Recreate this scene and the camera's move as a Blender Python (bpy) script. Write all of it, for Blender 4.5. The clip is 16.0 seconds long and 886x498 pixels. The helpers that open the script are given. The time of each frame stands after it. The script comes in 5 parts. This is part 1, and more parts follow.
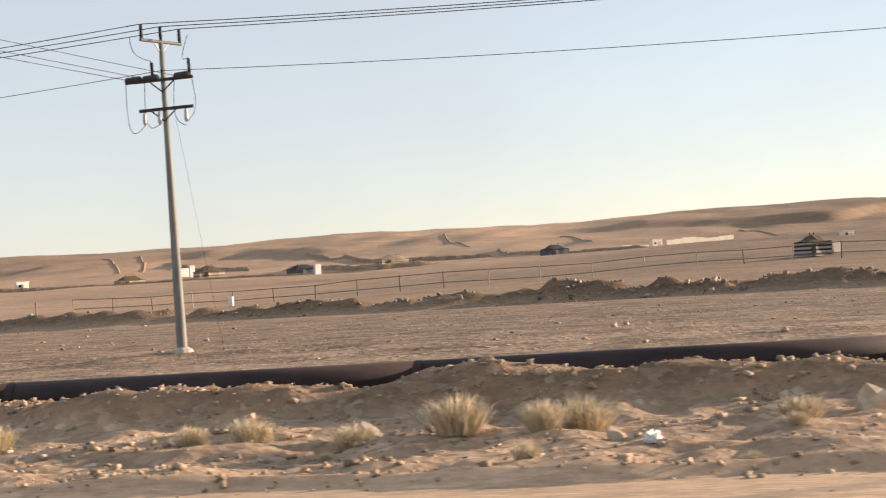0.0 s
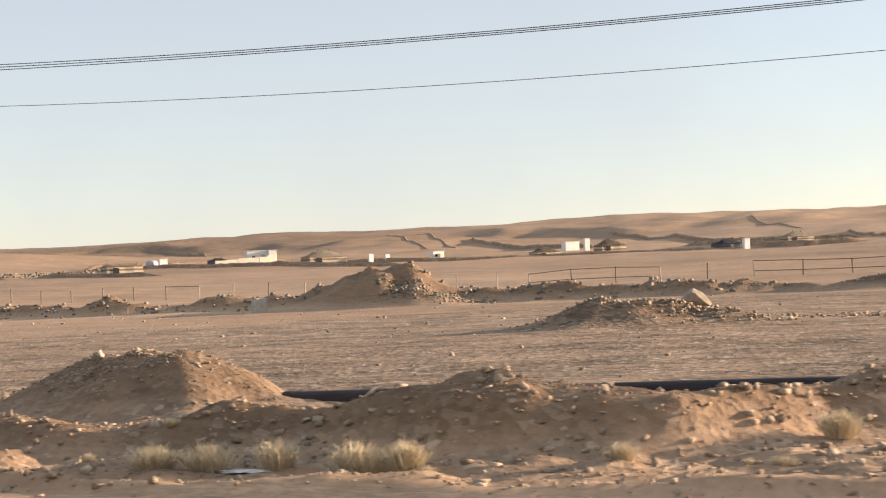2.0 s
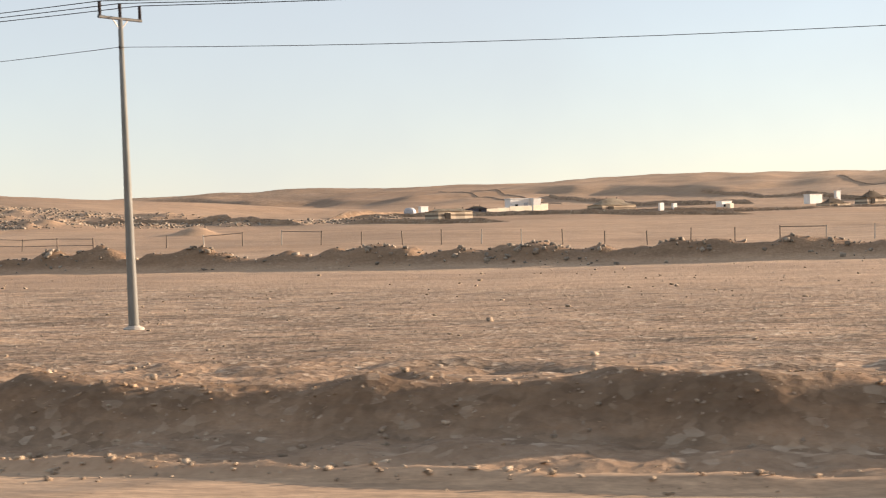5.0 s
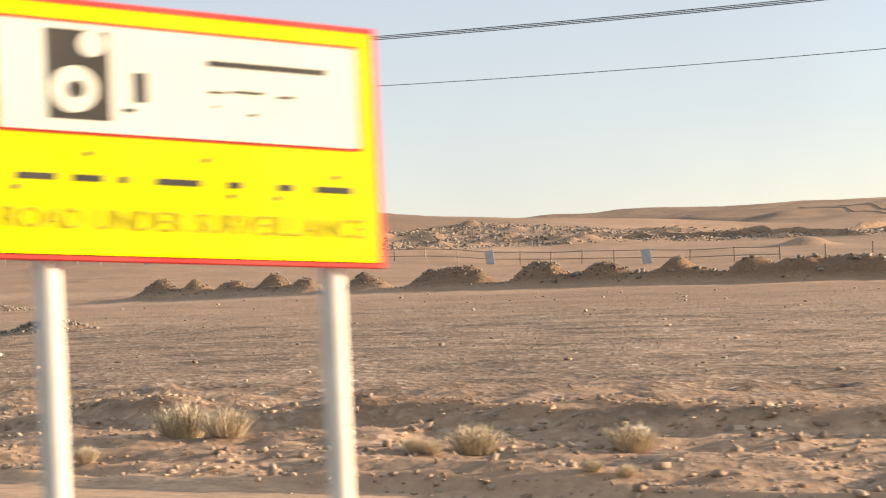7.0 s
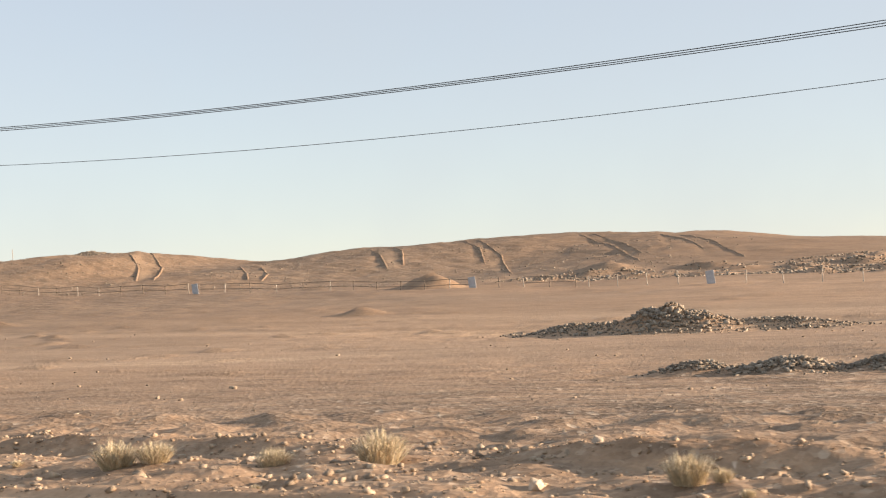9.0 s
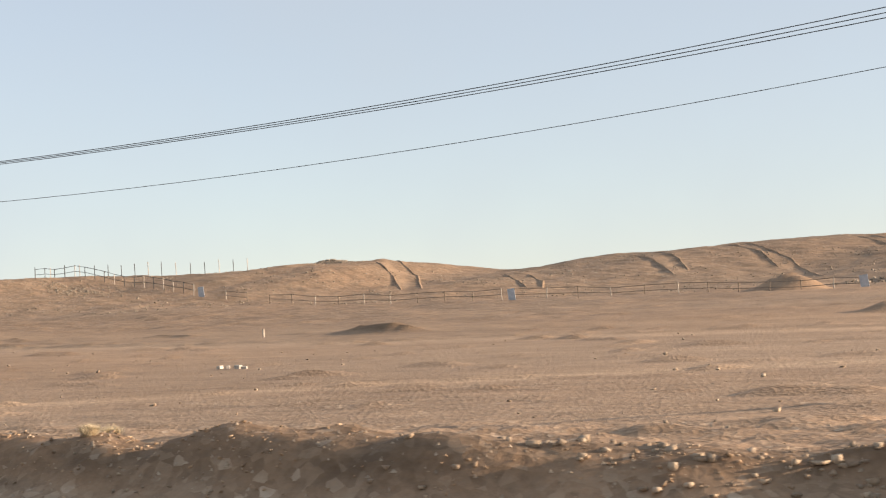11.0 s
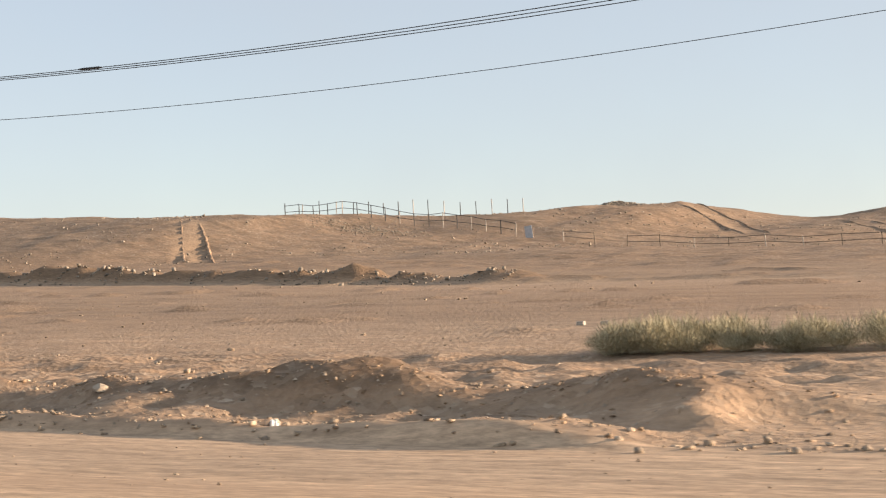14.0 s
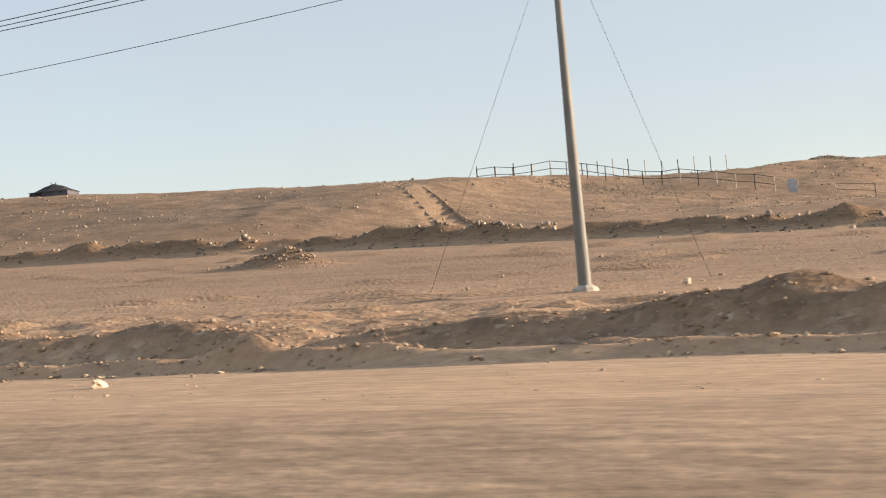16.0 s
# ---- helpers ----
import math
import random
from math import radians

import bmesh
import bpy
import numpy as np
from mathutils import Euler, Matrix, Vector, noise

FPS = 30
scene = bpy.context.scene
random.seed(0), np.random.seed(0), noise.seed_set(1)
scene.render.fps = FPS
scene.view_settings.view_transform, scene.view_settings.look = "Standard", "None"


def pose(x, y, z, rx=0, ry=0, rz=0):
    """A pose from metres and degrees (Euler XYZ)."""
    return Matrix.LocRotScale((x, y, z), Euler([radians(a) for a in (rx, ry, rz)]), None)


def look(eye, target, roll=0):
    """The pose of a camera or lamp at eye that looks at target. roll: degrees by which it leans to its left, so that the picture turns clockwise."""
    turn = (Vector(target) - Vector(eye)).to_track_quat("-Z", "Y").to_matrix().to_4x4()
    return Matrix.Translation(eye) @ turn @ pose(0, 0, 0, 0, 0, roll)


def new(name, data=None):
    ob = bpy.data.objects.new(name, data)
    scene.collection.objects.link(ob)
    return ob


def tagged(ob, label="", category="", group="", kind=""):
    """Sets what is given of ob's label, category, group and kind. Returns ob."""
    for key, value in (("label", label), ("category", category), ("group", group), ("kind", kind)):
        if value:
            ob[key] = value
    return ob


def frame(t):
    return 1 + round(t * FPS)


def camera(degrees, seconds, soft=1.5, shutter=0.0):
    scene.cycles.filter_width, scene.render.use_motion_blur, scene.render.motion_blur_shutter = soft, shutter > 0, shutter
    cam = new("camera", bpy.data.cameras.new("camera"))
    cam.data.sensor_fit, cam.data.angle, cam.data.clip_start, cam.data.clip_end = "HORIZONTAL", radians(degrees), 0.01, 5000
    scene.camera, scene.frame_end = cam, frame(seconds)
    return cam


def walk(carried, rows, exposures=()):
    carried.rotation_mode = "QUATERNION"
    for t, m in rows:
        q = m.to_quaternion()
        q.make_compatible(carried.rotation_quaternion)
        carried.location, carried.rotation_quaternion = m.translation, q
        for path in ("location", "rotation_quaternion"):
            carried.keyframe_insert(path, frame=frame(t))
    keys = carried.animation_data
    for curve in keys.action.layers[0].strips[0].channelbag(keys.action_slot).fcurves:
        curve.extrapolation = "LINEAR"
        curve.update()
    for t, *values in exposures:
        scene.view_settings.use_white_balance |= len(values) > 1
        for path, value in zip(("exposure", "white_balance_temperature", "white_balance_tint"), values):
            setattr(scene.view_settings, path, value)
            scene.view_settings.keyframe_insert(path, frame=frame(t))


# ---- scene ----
cam = camera(32.0, 16.0, soft=1.2, shutter=0.05)

# the drive: seconds, metres along the road, yaw (to the left of the road's right-hand side), pitch, roll
DRIVE = [
    (0, 0.10, 14.06, 0.94, -3.47),
    (0.3, -7.89, 15.30, 1.15, -3.68),
    (0.5, -13.05, 16.12, 1.35, -3.07),
    (1, -26.10, 18.23, 1.37, -2.72),
    (1.5, -39.29, 19.71, 1.15, -2.48),
    (2, -52.19, 20.49, 0.76, -2.31),
    (2.2, -57.42, 20.63, 0.56, -2.58),
    (2.5, -64.24, 20.63, 0.39, -2.10),
    (3, -78.01, 20.29, 0.10, -2.02),
    (3.5, -91.11, 19.78, -0.05, -1.87),
    (3.7, -96.22, 19.64, -0.09, -1.84),
    (5.8, -149.70, 14.94, -0.99, -1.71),
    (6, -154.49, 16.71, -0.84, -1.73),
    (6.5, -167.44, 21.69, -0.22, -2.30),
    (7, -179.08, 25.26, 0.54, -2.65),
    (7.5, -191.29, 28.23, 1.25, -2.66),
    (8, -203.52, 30.60, 1.76, -2.60),
    (8.5, -215.02, 32.28, 2.04, -2.65),
    (9, -226.91, 33.40, 2.33, -2.96),
    (9.2, -231.07, 33.88, 2.41, -3.02),
    (11.5, -283.70, 35.26, 3.38, -3.48),
    (12, -294.43, 35.09, 3.31, -3.44),
    (12.5, -306.55, 34.58, 3.09, -3.19),
    (13, -317.73, 34.00, 2.79, -2.98),
    (13.5, -328.83, 33.38, 2.52, -2.94),
    (14, -339.89, 32.80, 2.25, -2.68),
    (14.5, -350.91, 32.26, 2.16, -2.70),
    (15, -362.05, 32.06, 1.73, -2.39),
    (15.5, -372.93, 30.59, 1.18, -3.18),
    (16, -384.02, 29.72, 1.77, -4.56),
]
EYE_Z = 2.2


def seat(x, yaw, pitch, roll):
    """The pose of the camera at the car's window."""
    a, b = radians(yaw), radians(pitch)
    eye = Vector((x, 0.0, EYE_Z))
    return look(eye, eye + Vector((-math.sin(a) * math.cos(b), math.cos(a) * math.cos(b), math.sin(b))), roll)


walk(cam, [(t, seat(x, yaw, pitch, roll)) for t, x, yaw, pitch, roll in DRIVE], [(0, 1.16, 7150, 20), (7.5, 1.18, 7200, 20), (10, 1.14, 7050, 18), (13, 1.12, 7000, 18), (16, 1.12, 7100, 18)])

# ---------------------------------------------------------------- sky and sun
SUN_FROM = Vector((0.85, 0.53, 0.0)).normalized()
SUN_UP = 10.0
world = bpy.data.worlds.new("desert_sky")
scene.world = world
world.use_nodes = True
sky = world.node_tree.nodes.new("ShaderNodeTexSky")
sky.sky_type, sky.sun_disc = "NISHITA", False
sky.sun_elevation, sky.sun_rotation = radians(SUN_UP), math.atan2(SUN_FROM.x, SUN_FROM.y)
sky.altitude, sky.air_density, sky.dust_density, sky.ozone_density = 700, 1.0, 0.42, 1.8
# dust haze and thin high cloud bleach the sky in wide soft patches
faded = world.node_tree.nodes.new("ShaderNodeHueSaturation")
faded.inputs["Saturation"].default_value = 0.85
world.node_tree.links.new(sky.outputs[0], faded.inputs["Color"])
cloud = world.node_tree.nodes.new("ShaderNodeTexNoise")
cloud.inputs["Scale"].default_value, cloud.inputs["Detail"].default_value, cloud.inputs["Roughness"].default_value = 3.2, 5.0, 0.55
veil = world.node_tree.nodes.new("ShaderNodeMapRange")
veil.inputs[1].default_value, veil.inputs[2].default_value, veil.inputs[3].default_value, veil.inputs[4].default_value = 0.35, 0.68, 0.48, 0.7
world.node_tree.links.new(cloud.outputs[0], veil.inputs[0])
haze = world.node_tree.nodes.new("ShaderNodeMix")
haze.data_type = "RGBA"
haze.inputs[7].default_value = (2.06, 2.44, 2.7, 1)
world.node_tree.links.new(veil.outputs[0], haze.inputs[0])
world.node_tree.links.new(faded.outputs[0], haze.inputs[6])
world.node_tree.links.new(haze.outputs[2], world.node_tree.nodes["Background"].inputs[0])
world.node_tree.nodes["Background"].inputs[1].default_value = 0.126
sun = new("sun", bpy.data.lights.new("sun", "SUN"))
sun.data.energy, sun.data.angle, sun.data.color = 5.0, radians(0.55), (1.0, 0.84, 0.64)
sun.matrix_world = look((0, 0, 60), (-SUN_FROM.x, -SUN_FROM.y, 60 - math.tan(radians(SUN_UP))))

# ---------------------------------------------------------------- materials
def material(name, rough_value=0.9, metal=0.0):
    m = bpy.data.materials.new(name)
    m.use_nodes = True
    tree = m.node_tree
    shader = tree.nodes["Principled BSDF"]
    shader.inputs["Roughness"].default_value, shader.inputs["Metallic"].default_value = rough_value, metal
    shader.inputs["Specular IOR Level"].default_value = 0.25
    return m, tree, shader


def node(tree, kind, **values):
    n = tree.nodes.new(kind)
    for key, value in values.items():
        if key in n.inputs:
            n.inputs[key].default_value = value
    return n


def grain(tree, scale, detail=6.0, stretch=(1, 1, 1), roughness=0.6):
    """Noise in metres of the place."""
    where = tree.nodes.new("ShaderNodeNewGeometry")
    m = tree.nodes.new("ShaderNodeMapping")
    m.inputs["Scale"].default_value = stretch
    tree.links.new(where.outputs["Position"], m.inputs["Vector"])
    n = node(tree, "ShaderNodeTexNoise", Scale=scale, Detail=detail, Roughness=roughness)
    tree.links.new(m.outputs[0], n.inputs["Vector"])
    return n.outputs["Fac"]


def ramp(tree, fac, stops):
    r = tree.nodes.new("ShaderNodeValToRGB")
    while len(r.color_ramp.elements) < len(stops):
        r.color_ramp.elements.new(0.5)
    for e, (at, c) in zip(r.color_ramp.elements, stops):
        e.position, e.color = at, (*c, 1) if len(c) == 3 else c
    tree.links.new(fac, r.inputs[0])
    return r.outputs[0]


def blend(tree, fac, a, b, kind="MIX"):
    x = tree.nodes.new("ShaderNodeMix")
    x.data_type, x.blend_type = "RGBA", kind
    for value, at in ((fac, 0), (a, 6), (b, 7)):
        if isinstance(value, (int, float)):
            x.inputs[at].default_value = value
        elif isinstance(value, tuple):
            x.inputs[at].default_value = (*value, 1)
        else:
            tree.links.new(value, x.inputs[at])
    return x.outputs[2]


def relief(tree, shader, height, strength=0.5, distance=0.05):
    b = node(tree, "ShaderNodeBump", Strength=strength, Distance=distance)
    tree.links.new(height, b.inputs["Height"])
    tree.links.new(b.outputs[0], shader.inputs["Normal"])


def plain_material(name, a, b, scale=3.0, rough_value=0.8, metal=0.0, bump=0.0, per="", stretch=(1, 1, 1)):
    """A paint, cloth, stone or metal with two tones mixed by noise; per: 'object' or 'island' for a tint of each piece."""
    m, tree, shader = material(name, rough_value, metal)
    fac = grain(tree, scale, 8.0, stretch)
    c = ramp(tree, fac, [(0.3, a), (0.7, b)])
    if per:
        if per == "object":
            r = tree.nodes.new("ShaderNodeObjectInfo").outputs["Random"]
        else:
            r = tree.nodes.new("ShaderNodeNewGeometry").outputs["Random Per Island"]
        c = blend(tree, 1.0, c, ramp(tree, r, [(0.0, (0.62, 0.6, 0.58)), (0.6, (0.95, 0.93, 0.9)), (1.0, (1.18, 1.16, 1.13))]), "MULTIPLY")
    tree.links.new(c, shader.inputs["Base Color"])
    if bump:
        relief(tree, shader, grain(tree, scale * 6, 8.0), bump, 0.03)
    return m


def ground_material():
    m, tree, shader = material("desert_ground", 0.95)
    mask = tree.nodes.new("ShaderNodeAttribute")
    mask.attribute_name = "cover"
    split = tree.nodes.new("ShaderNodeSeparateColor")
    gravel, pale, coarse_soil = split.outputs[0], split.outputs[1], split.outputs[2]
    tree.links.new(mask.outputs["Color"], split.inputs[0])
    # soil tone, with the added shade of banks and heaps in it
    tint = tree.nodes.new("ShaderNodeAttribute")
    tint.attribute_name = "soil_shade_tint"
    broad = grain(tree, 0.05, 5.0, (1, 2.2, 1))
    drift = grain(tree, 0.35, 7.0, (0.35, 1.4, 1), 0.68)
    fine = grain(tree, 6.0, 9.0, (1, 0.6, 1), 0.7)
    streak = grain(tree, 0.8, 10.0, (0.4, 0.7, 1), 0.75)
    sand = ramp(tree, fine, [(0.25, (0.318, 0.206, 0.13)), (0.5, (0.41, 0.274, 0.177)), (0.75, (0.487, 0.336, 0.224))])
    sand = blend(tree, 1.0, sand, ramp(tree, broad, [(0.3, (0.86, 0.85, 0.84)), (0.7, (1.08, 1.07, 1.05))]), "MULTIPLY")
    sand = blend(tree, 1.0, sand, ramp(tree, drift, [(0.3, (0.8, 0.79, 0.78)), (0.65, (1.08, 1.07, 1.06))]), "MULTIPLY")
    light = ramp(tree, drift, [(0.25, (0.475, 0.323, 0.207)), (0.75, (0.598, 0.416, 0.273))])
    # pebbles
    place = tree.nodes.new("ShaderNodeNewGeometry")
    spread_out = tree.nodes.new("ShaderNodeMapping")
    spread_out.inputs["Scale"].default_value = (5.5, 6.5, 6.0)
    tree.links.new(place.outputs["Position"], spread_out.inputs["Vector"])
    pebbles = node(tree, "ShaderNodeTexVoronoi", Scale=1.0, Randomness=1.0)
    tree.links.new(spread_out.outputs[0], pebbles.inputs["Vector"])
    tone = tree.nodes.new("ShaderNodeSeparateColor")
    tree.links.new(pebbles.outputs["Color"], tone.inputs[0])
    chips = ramp(tree, tone.outputs[0], [(0.0, (0.11, 0.082, 0.058)), (0.4, (0.205, 0.152, 0.107)), (0.8, (0.32, 0.24, 0.17)), (0.95, (0.46, 0.37, 0.275)), (1.0, (0.68, 0.58, 0.46))])
    chips = blend(tree, 0.12, chips, sand)
    coarse = grain(tree, 1.6, 8.0, (0.45, 1.2, 1), 0.68)
    spread = ramp(tree, coarse, [(0.38, (0.12, 0.12, 0.12)), (0.58, (1, 1, 1))])
    cover = blend(tree, 1.0, spread, gravel, "MULTIPLY")
    c = blend(tree, cover, sand, chips)
    mottle = ramp(tree, streak, [(0.38, (0.5, 0.49, 0.48)), (0.5, (0.88, 0.87, 0.86)), (0.62, (1.2, 1.18, 1.15))])
    c = blend(tree, gravel, c, blend(tree, 1.0, c, mottle, "MULTIPLY"))
    worn = ramp(tree, grain(tree, 3.0, 10.0, (0.22, 1.6, 1), 0.75), [(0.36, (0.66, 0.65, 0.64)), (0.64, (1.14, 1.13, 1.12))])
    grit = ramp(tree, grain(tree, 9.0, 6.0, (0.3, 1.0, 1), 0.8), [(0.3, (0.55, 0.54, 0.53)), (0.5, (0.96, 0.96, 0.96)), (0.66, (1.3, 1.28, 1.25))])
    worn = blend(tree, 1.0, worn, grit, "MULTIPLY")
    c = blend(tree, pale, c, blend(tree, 1.0, light, worn, "MULTIPLY"))
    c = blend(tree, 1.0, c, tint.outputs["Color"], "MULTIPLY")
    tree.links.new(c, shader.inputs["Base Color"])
    height = blend(tree, 0.45, fine, pebbles.outputs["Distance"])
    height = blend(tree, 1.0, height, coarse_soil, "MULTIPLY")
    relief(tree, shader, height, 0.85, 0.07)
    return m


def striped(name, a, b, pitch):
    """Woven tent cloth with level stripes."""
    m, tree, shader = material(name, 0.95)
    where = tree.nodes.new("ShaderNodeNewGeometry")
    cut = tree.nodes.new("ShaderNodeSeparateXYZ")
    tree.links.new(where.outputs["Position"], cut.inputs[0])
    wave = tree.nodes.new("ShaderNodeMath")
    wave.operation = "PINGPONG"
    wave.inputs[1].default_value = pitch
    tree.links.new(cut.outputs["Z"], wave.inputs[0])
    fold = tree.nodes.new("ShaderNodeMath")
    fold.operation = "DIVIDE"
    fold.inputs[1].default_value = pitch
    tree.links.new(wave.outputs[0], fold.inputs[0])
    c = ramp(tree, fold.outputs[0], [(0.42, a), (0.5, b)])
    c = blend(tree, 1.0, c, ramp(tree, grain(tree, 1.5), [(0.3, (0.8, 0.8, 0.8)), (0.7, (1.05, 1.05, 1.05))]), "MULTIPLY")
    tree.links.new(c, shader.inputs["Base Color"])
    return m


GROUND = ground_material()
CLOD = plain_material("earth_clod", (0.31, 0.214, 0.138), (0.46, 0.33, 0.222), 3, 0.95, 0, 0.5, "island")
STONE = plain_material("desert_stone", (0.3, 0.228, 0.164), (0.52, 0.415, 0.31), 9, 0.9, 0, 0.5, "island")
ROCK = plain_material("pale_rock", (0.42, 0.33, 0.25), (0.64, 0.54, 0.43), 5, 0.9, 0, 0.6, "object")
RUBBLE = plain_material("grey_rubble", (0.17, 0.143, 0.114), (0.42, 0.357, 0.285), 4, 0.9, 0, 0.5, "island")
DRY_GRASS = plain_material("dry_grass", (0.6, 0.5, 0.34), (0.8, 0.7, 0.52), 14, 0.85, 0, 0, "island")
SHRUB = plain_material("desert_shrub", (0.33, 0.3, 0.19), (0.58, 0.52, 0.37), 10, 0.9, 0, 0, "island")
POLE_STEEL = plain_material("galvanised_pole", (0.15, 0.15, 0.135), (0.23, 0.23, 0.21), 6, 0.6, 0.0, 0.1, "", (1, 1, 0.2))
POLE_RUST = plain_material("rust_brown_pole", (0.17, 0.085, 0.035), (0.33, 0.185, 0.085), 5, 0.8, 0, 0.4, "", (1, 1, 0.15))
DARK_STEEL = plain_material("dark_bracket_steel", (0.03, 0.03, 0.03), (0.07, 0.068, 0.065), 8, 0.6, 0.3)
PALE_STEEL = plain_material("pale_bracket", (0.5, 0.46, 0.4), (0.66, 0.62, 0.55), 8, 0.6, 0.1)
INSULATOR = plain_material("dark_insulator", (0.028, 0.026, 0.03), (0.07, 0.06, 0.06), 10, 0.35)
WIRE = plain_material("weathered_wire", (0.028, 0.03, 0.034), (0.055, 0.058, 0.062), 5, 0.85, 0.0)
CONCRETE = plain_material("concrete", (0.36, 0.31, 0.26), (0.54, 0.48, 0.41), 6, 0.9, 0, 0.4)
PIPE = plain_material("tarred_pipe", (0.02, 0.012, 0.012), (0.05, 0.031, 0.029), 2.5, 0.6, 0, 0.15, "", (0.4, 1, 1))
FENCE = plain_material("weathered_fence_steel", (0.15, 0.115, 0.088), (0.28, 0.22, 0.17), 9, 0.7, 0.2)
FENCE_PALE = plain_material("pale_fence_post", (0.4, 0.34, 0.28), (0.52, 0.46, 0.39), 9, 0.8)
BOARD = plain_material("grey_sheet_board", (0.34, 0.36, 0.39), (0.5, 0.51, 0.53), 3, 0.6, 0.1)
TENT_DARK = striped("striped_goat_hair_cloth", (0.2, 0.16, 0.12), (0.5, 0.42, 0.32), 0.36)
TENT_BLACK = striped("black_and_white_tent_cloth", (0.025, 0.024, 0.024), (0.4, 0.36, 0.31), 0.2)
TENT_BROWN = plain_material("brown_tent_roof", (0.16, 0.125, 0.09), (0.26, 0.21, 0.155), 1.5, 0.95)
TENT_BEIGE = plain_material("beige_canvas", (0.36, 0.3, 0.22), (0.5, 0.42, 0.32), 1.2, 0.95)
TENT_BLUE = plain_material("dark_blue_canvas", (0.07, 0.07, 0.085), (0.13, 0.13, 0.15), 1.2, 0.95)
WHITE = plain_material("white_painted_sheet", (0.66, 0.64, 0.6), (0.8, 0.78, 0.74), 1.2, 0.7)
CREAM = plain_material("cream_wall", (0.68, 0.6, 0.47), (0.8, 0.72, 0.58), 1.0, 0.85)
DARK_OPEN = plain_material("dark_opening", (0.02, 0.018, 0.016), (0.05, 0.045, 0.04), 2, 0.95)
SIGN_YELLOW = plain_material("yellow_sign_sheeting", (0.9, 0.78, 0.0), (0.95, 0.83, 0.01), 6, 0.45)
SIGN_WHITE = plain_material("white_sign_sheeting", (0.84, 0.82, 0.66), (0.9, 0.88, 0.72), 6, 0.45)
SIGN_RED = plain_material("red_sign_border", (0.7, 0.06, 0.05), (0.8, 0.1, 0.08), 6, 0.5)
SIGN_BLACK = plain_material("black_sign_print", (0.05, 0.048, 0.04), (0.09, 0.085, 0.075), 6, 0.6)
SIGN_FADED = plain_material("faded_sign_print", (0.5, 0.43, 0.02), (0.6, 0.52, 0.03), 9, 0.6)
SIGN_POST = plain_material("cream_sign_post", (0.62, 0.58, 0.48), (0.74, 0.7, 0.6), 7, 0.55)
ASPHALT = plain_material("asphalt", (0.04, 0.039, 0.038), (0.065, 0.063, 0.06), 30, 0.9, 0, 0.4)
PLASTIC_YELLOW = plain_material("yellow_plastic", (0.75, 0.62, 0.02), (0.85, 0.72, 0.05), 8, 0.5)
PLASTIC_PINK = plain_material("faded_pink_cloth", (0.6, 0.42, 0.38), (0.76, 0.6, 0.55), 12, 0.9)
PLASTIC_WHITE = plain_material("white_litter", (0.62, 0.62, 0.6), (0.8, 0.8, 0.78), 20, 0.6)

# ---------------------------------------------------------------- the lie of the land
def lattice(ix, iy, seed):
    """Random numbers from 0 to 1 on a whole-number lattice."""
    h = (ix.astype(np.int64) * 374761393 + iy.astype(np.int64) * 668265263 + seed * 974634777) & 0xFFFFFFFF
    h = ((h ^ (h >> 13)) * 1274126177) & 0xFFFFFFFF
    return ((h ^ (h >> 16)) & 0xFFFF) / 65535.0


def ripple(x, y, seed=0):
    """Smooth noise from -1 to 1 with a grain of one metre."""
    ix, iy = np.floor(x), np.floor(y)
    u, v = x - ix, y - iy
    u, v = u * u * (3 - 2 * u), v * v * (3 - 2 * v)
    a, b = lattice(ix, iy, seed), lattice(ix + 1, iy, seed)
    c, d = lattice(ix, iy + 1, seed), lattice(ix + 1, iy + 1, seed)
    return 2 * (a + (b - a) * u + (c - a) * v + (a - b - c + d) * u * v) - 1


def rough(x, y, seed=0, octaves=4):
    total, size = 0.0, 1.0
    for n in range(octaves):
        total = total + size * ripple(x * 2.03**n, y * 2.03**n, seed + 17 * n)
        size *= 0.5
    return total


def table(x, rows, col):
    """A column of a table whose first column runs down along the drive (falling x)."""
    return np.interp(-x, [-r[0] for r in rows], [r[col] for r in rows])


def glide(u):
    u = np.clip(u, 0, 1)
    return u * u * (3 - 2 * u)


# level of the graded strip beside the road, and where its edge lies
STRIP = [(60, -0.2, 18.5), (-4, -0.25, 18.5), (-35, -0.42, 18.5), (-65, -0.6, 18.5), (-85, -0.66, 17.6), (-110, -0.66, 17.0), (-158, -0.62, 17.6),
         (-180, -0.56, 17.0), (-200, -0.54, 18.0), (-240, -0.5, 18.2), (-265, -0.35, 17.5), (-290, 0.1, 13.8), (-318, 0.45, 13.8), (-334, 0.68, 14.0),
         (-345, 0.72, 15.0), (-352, 0.76, 15.5), (-361, 0.94, 15.8), (-374, 1.13, 16.0), (-383, 1.3, 16.0), (-392, 1.5, 16.2), (-404, 1.65, 16.4), (-440, 2.6, 17.0), (-600, 7.0, 18.0)]
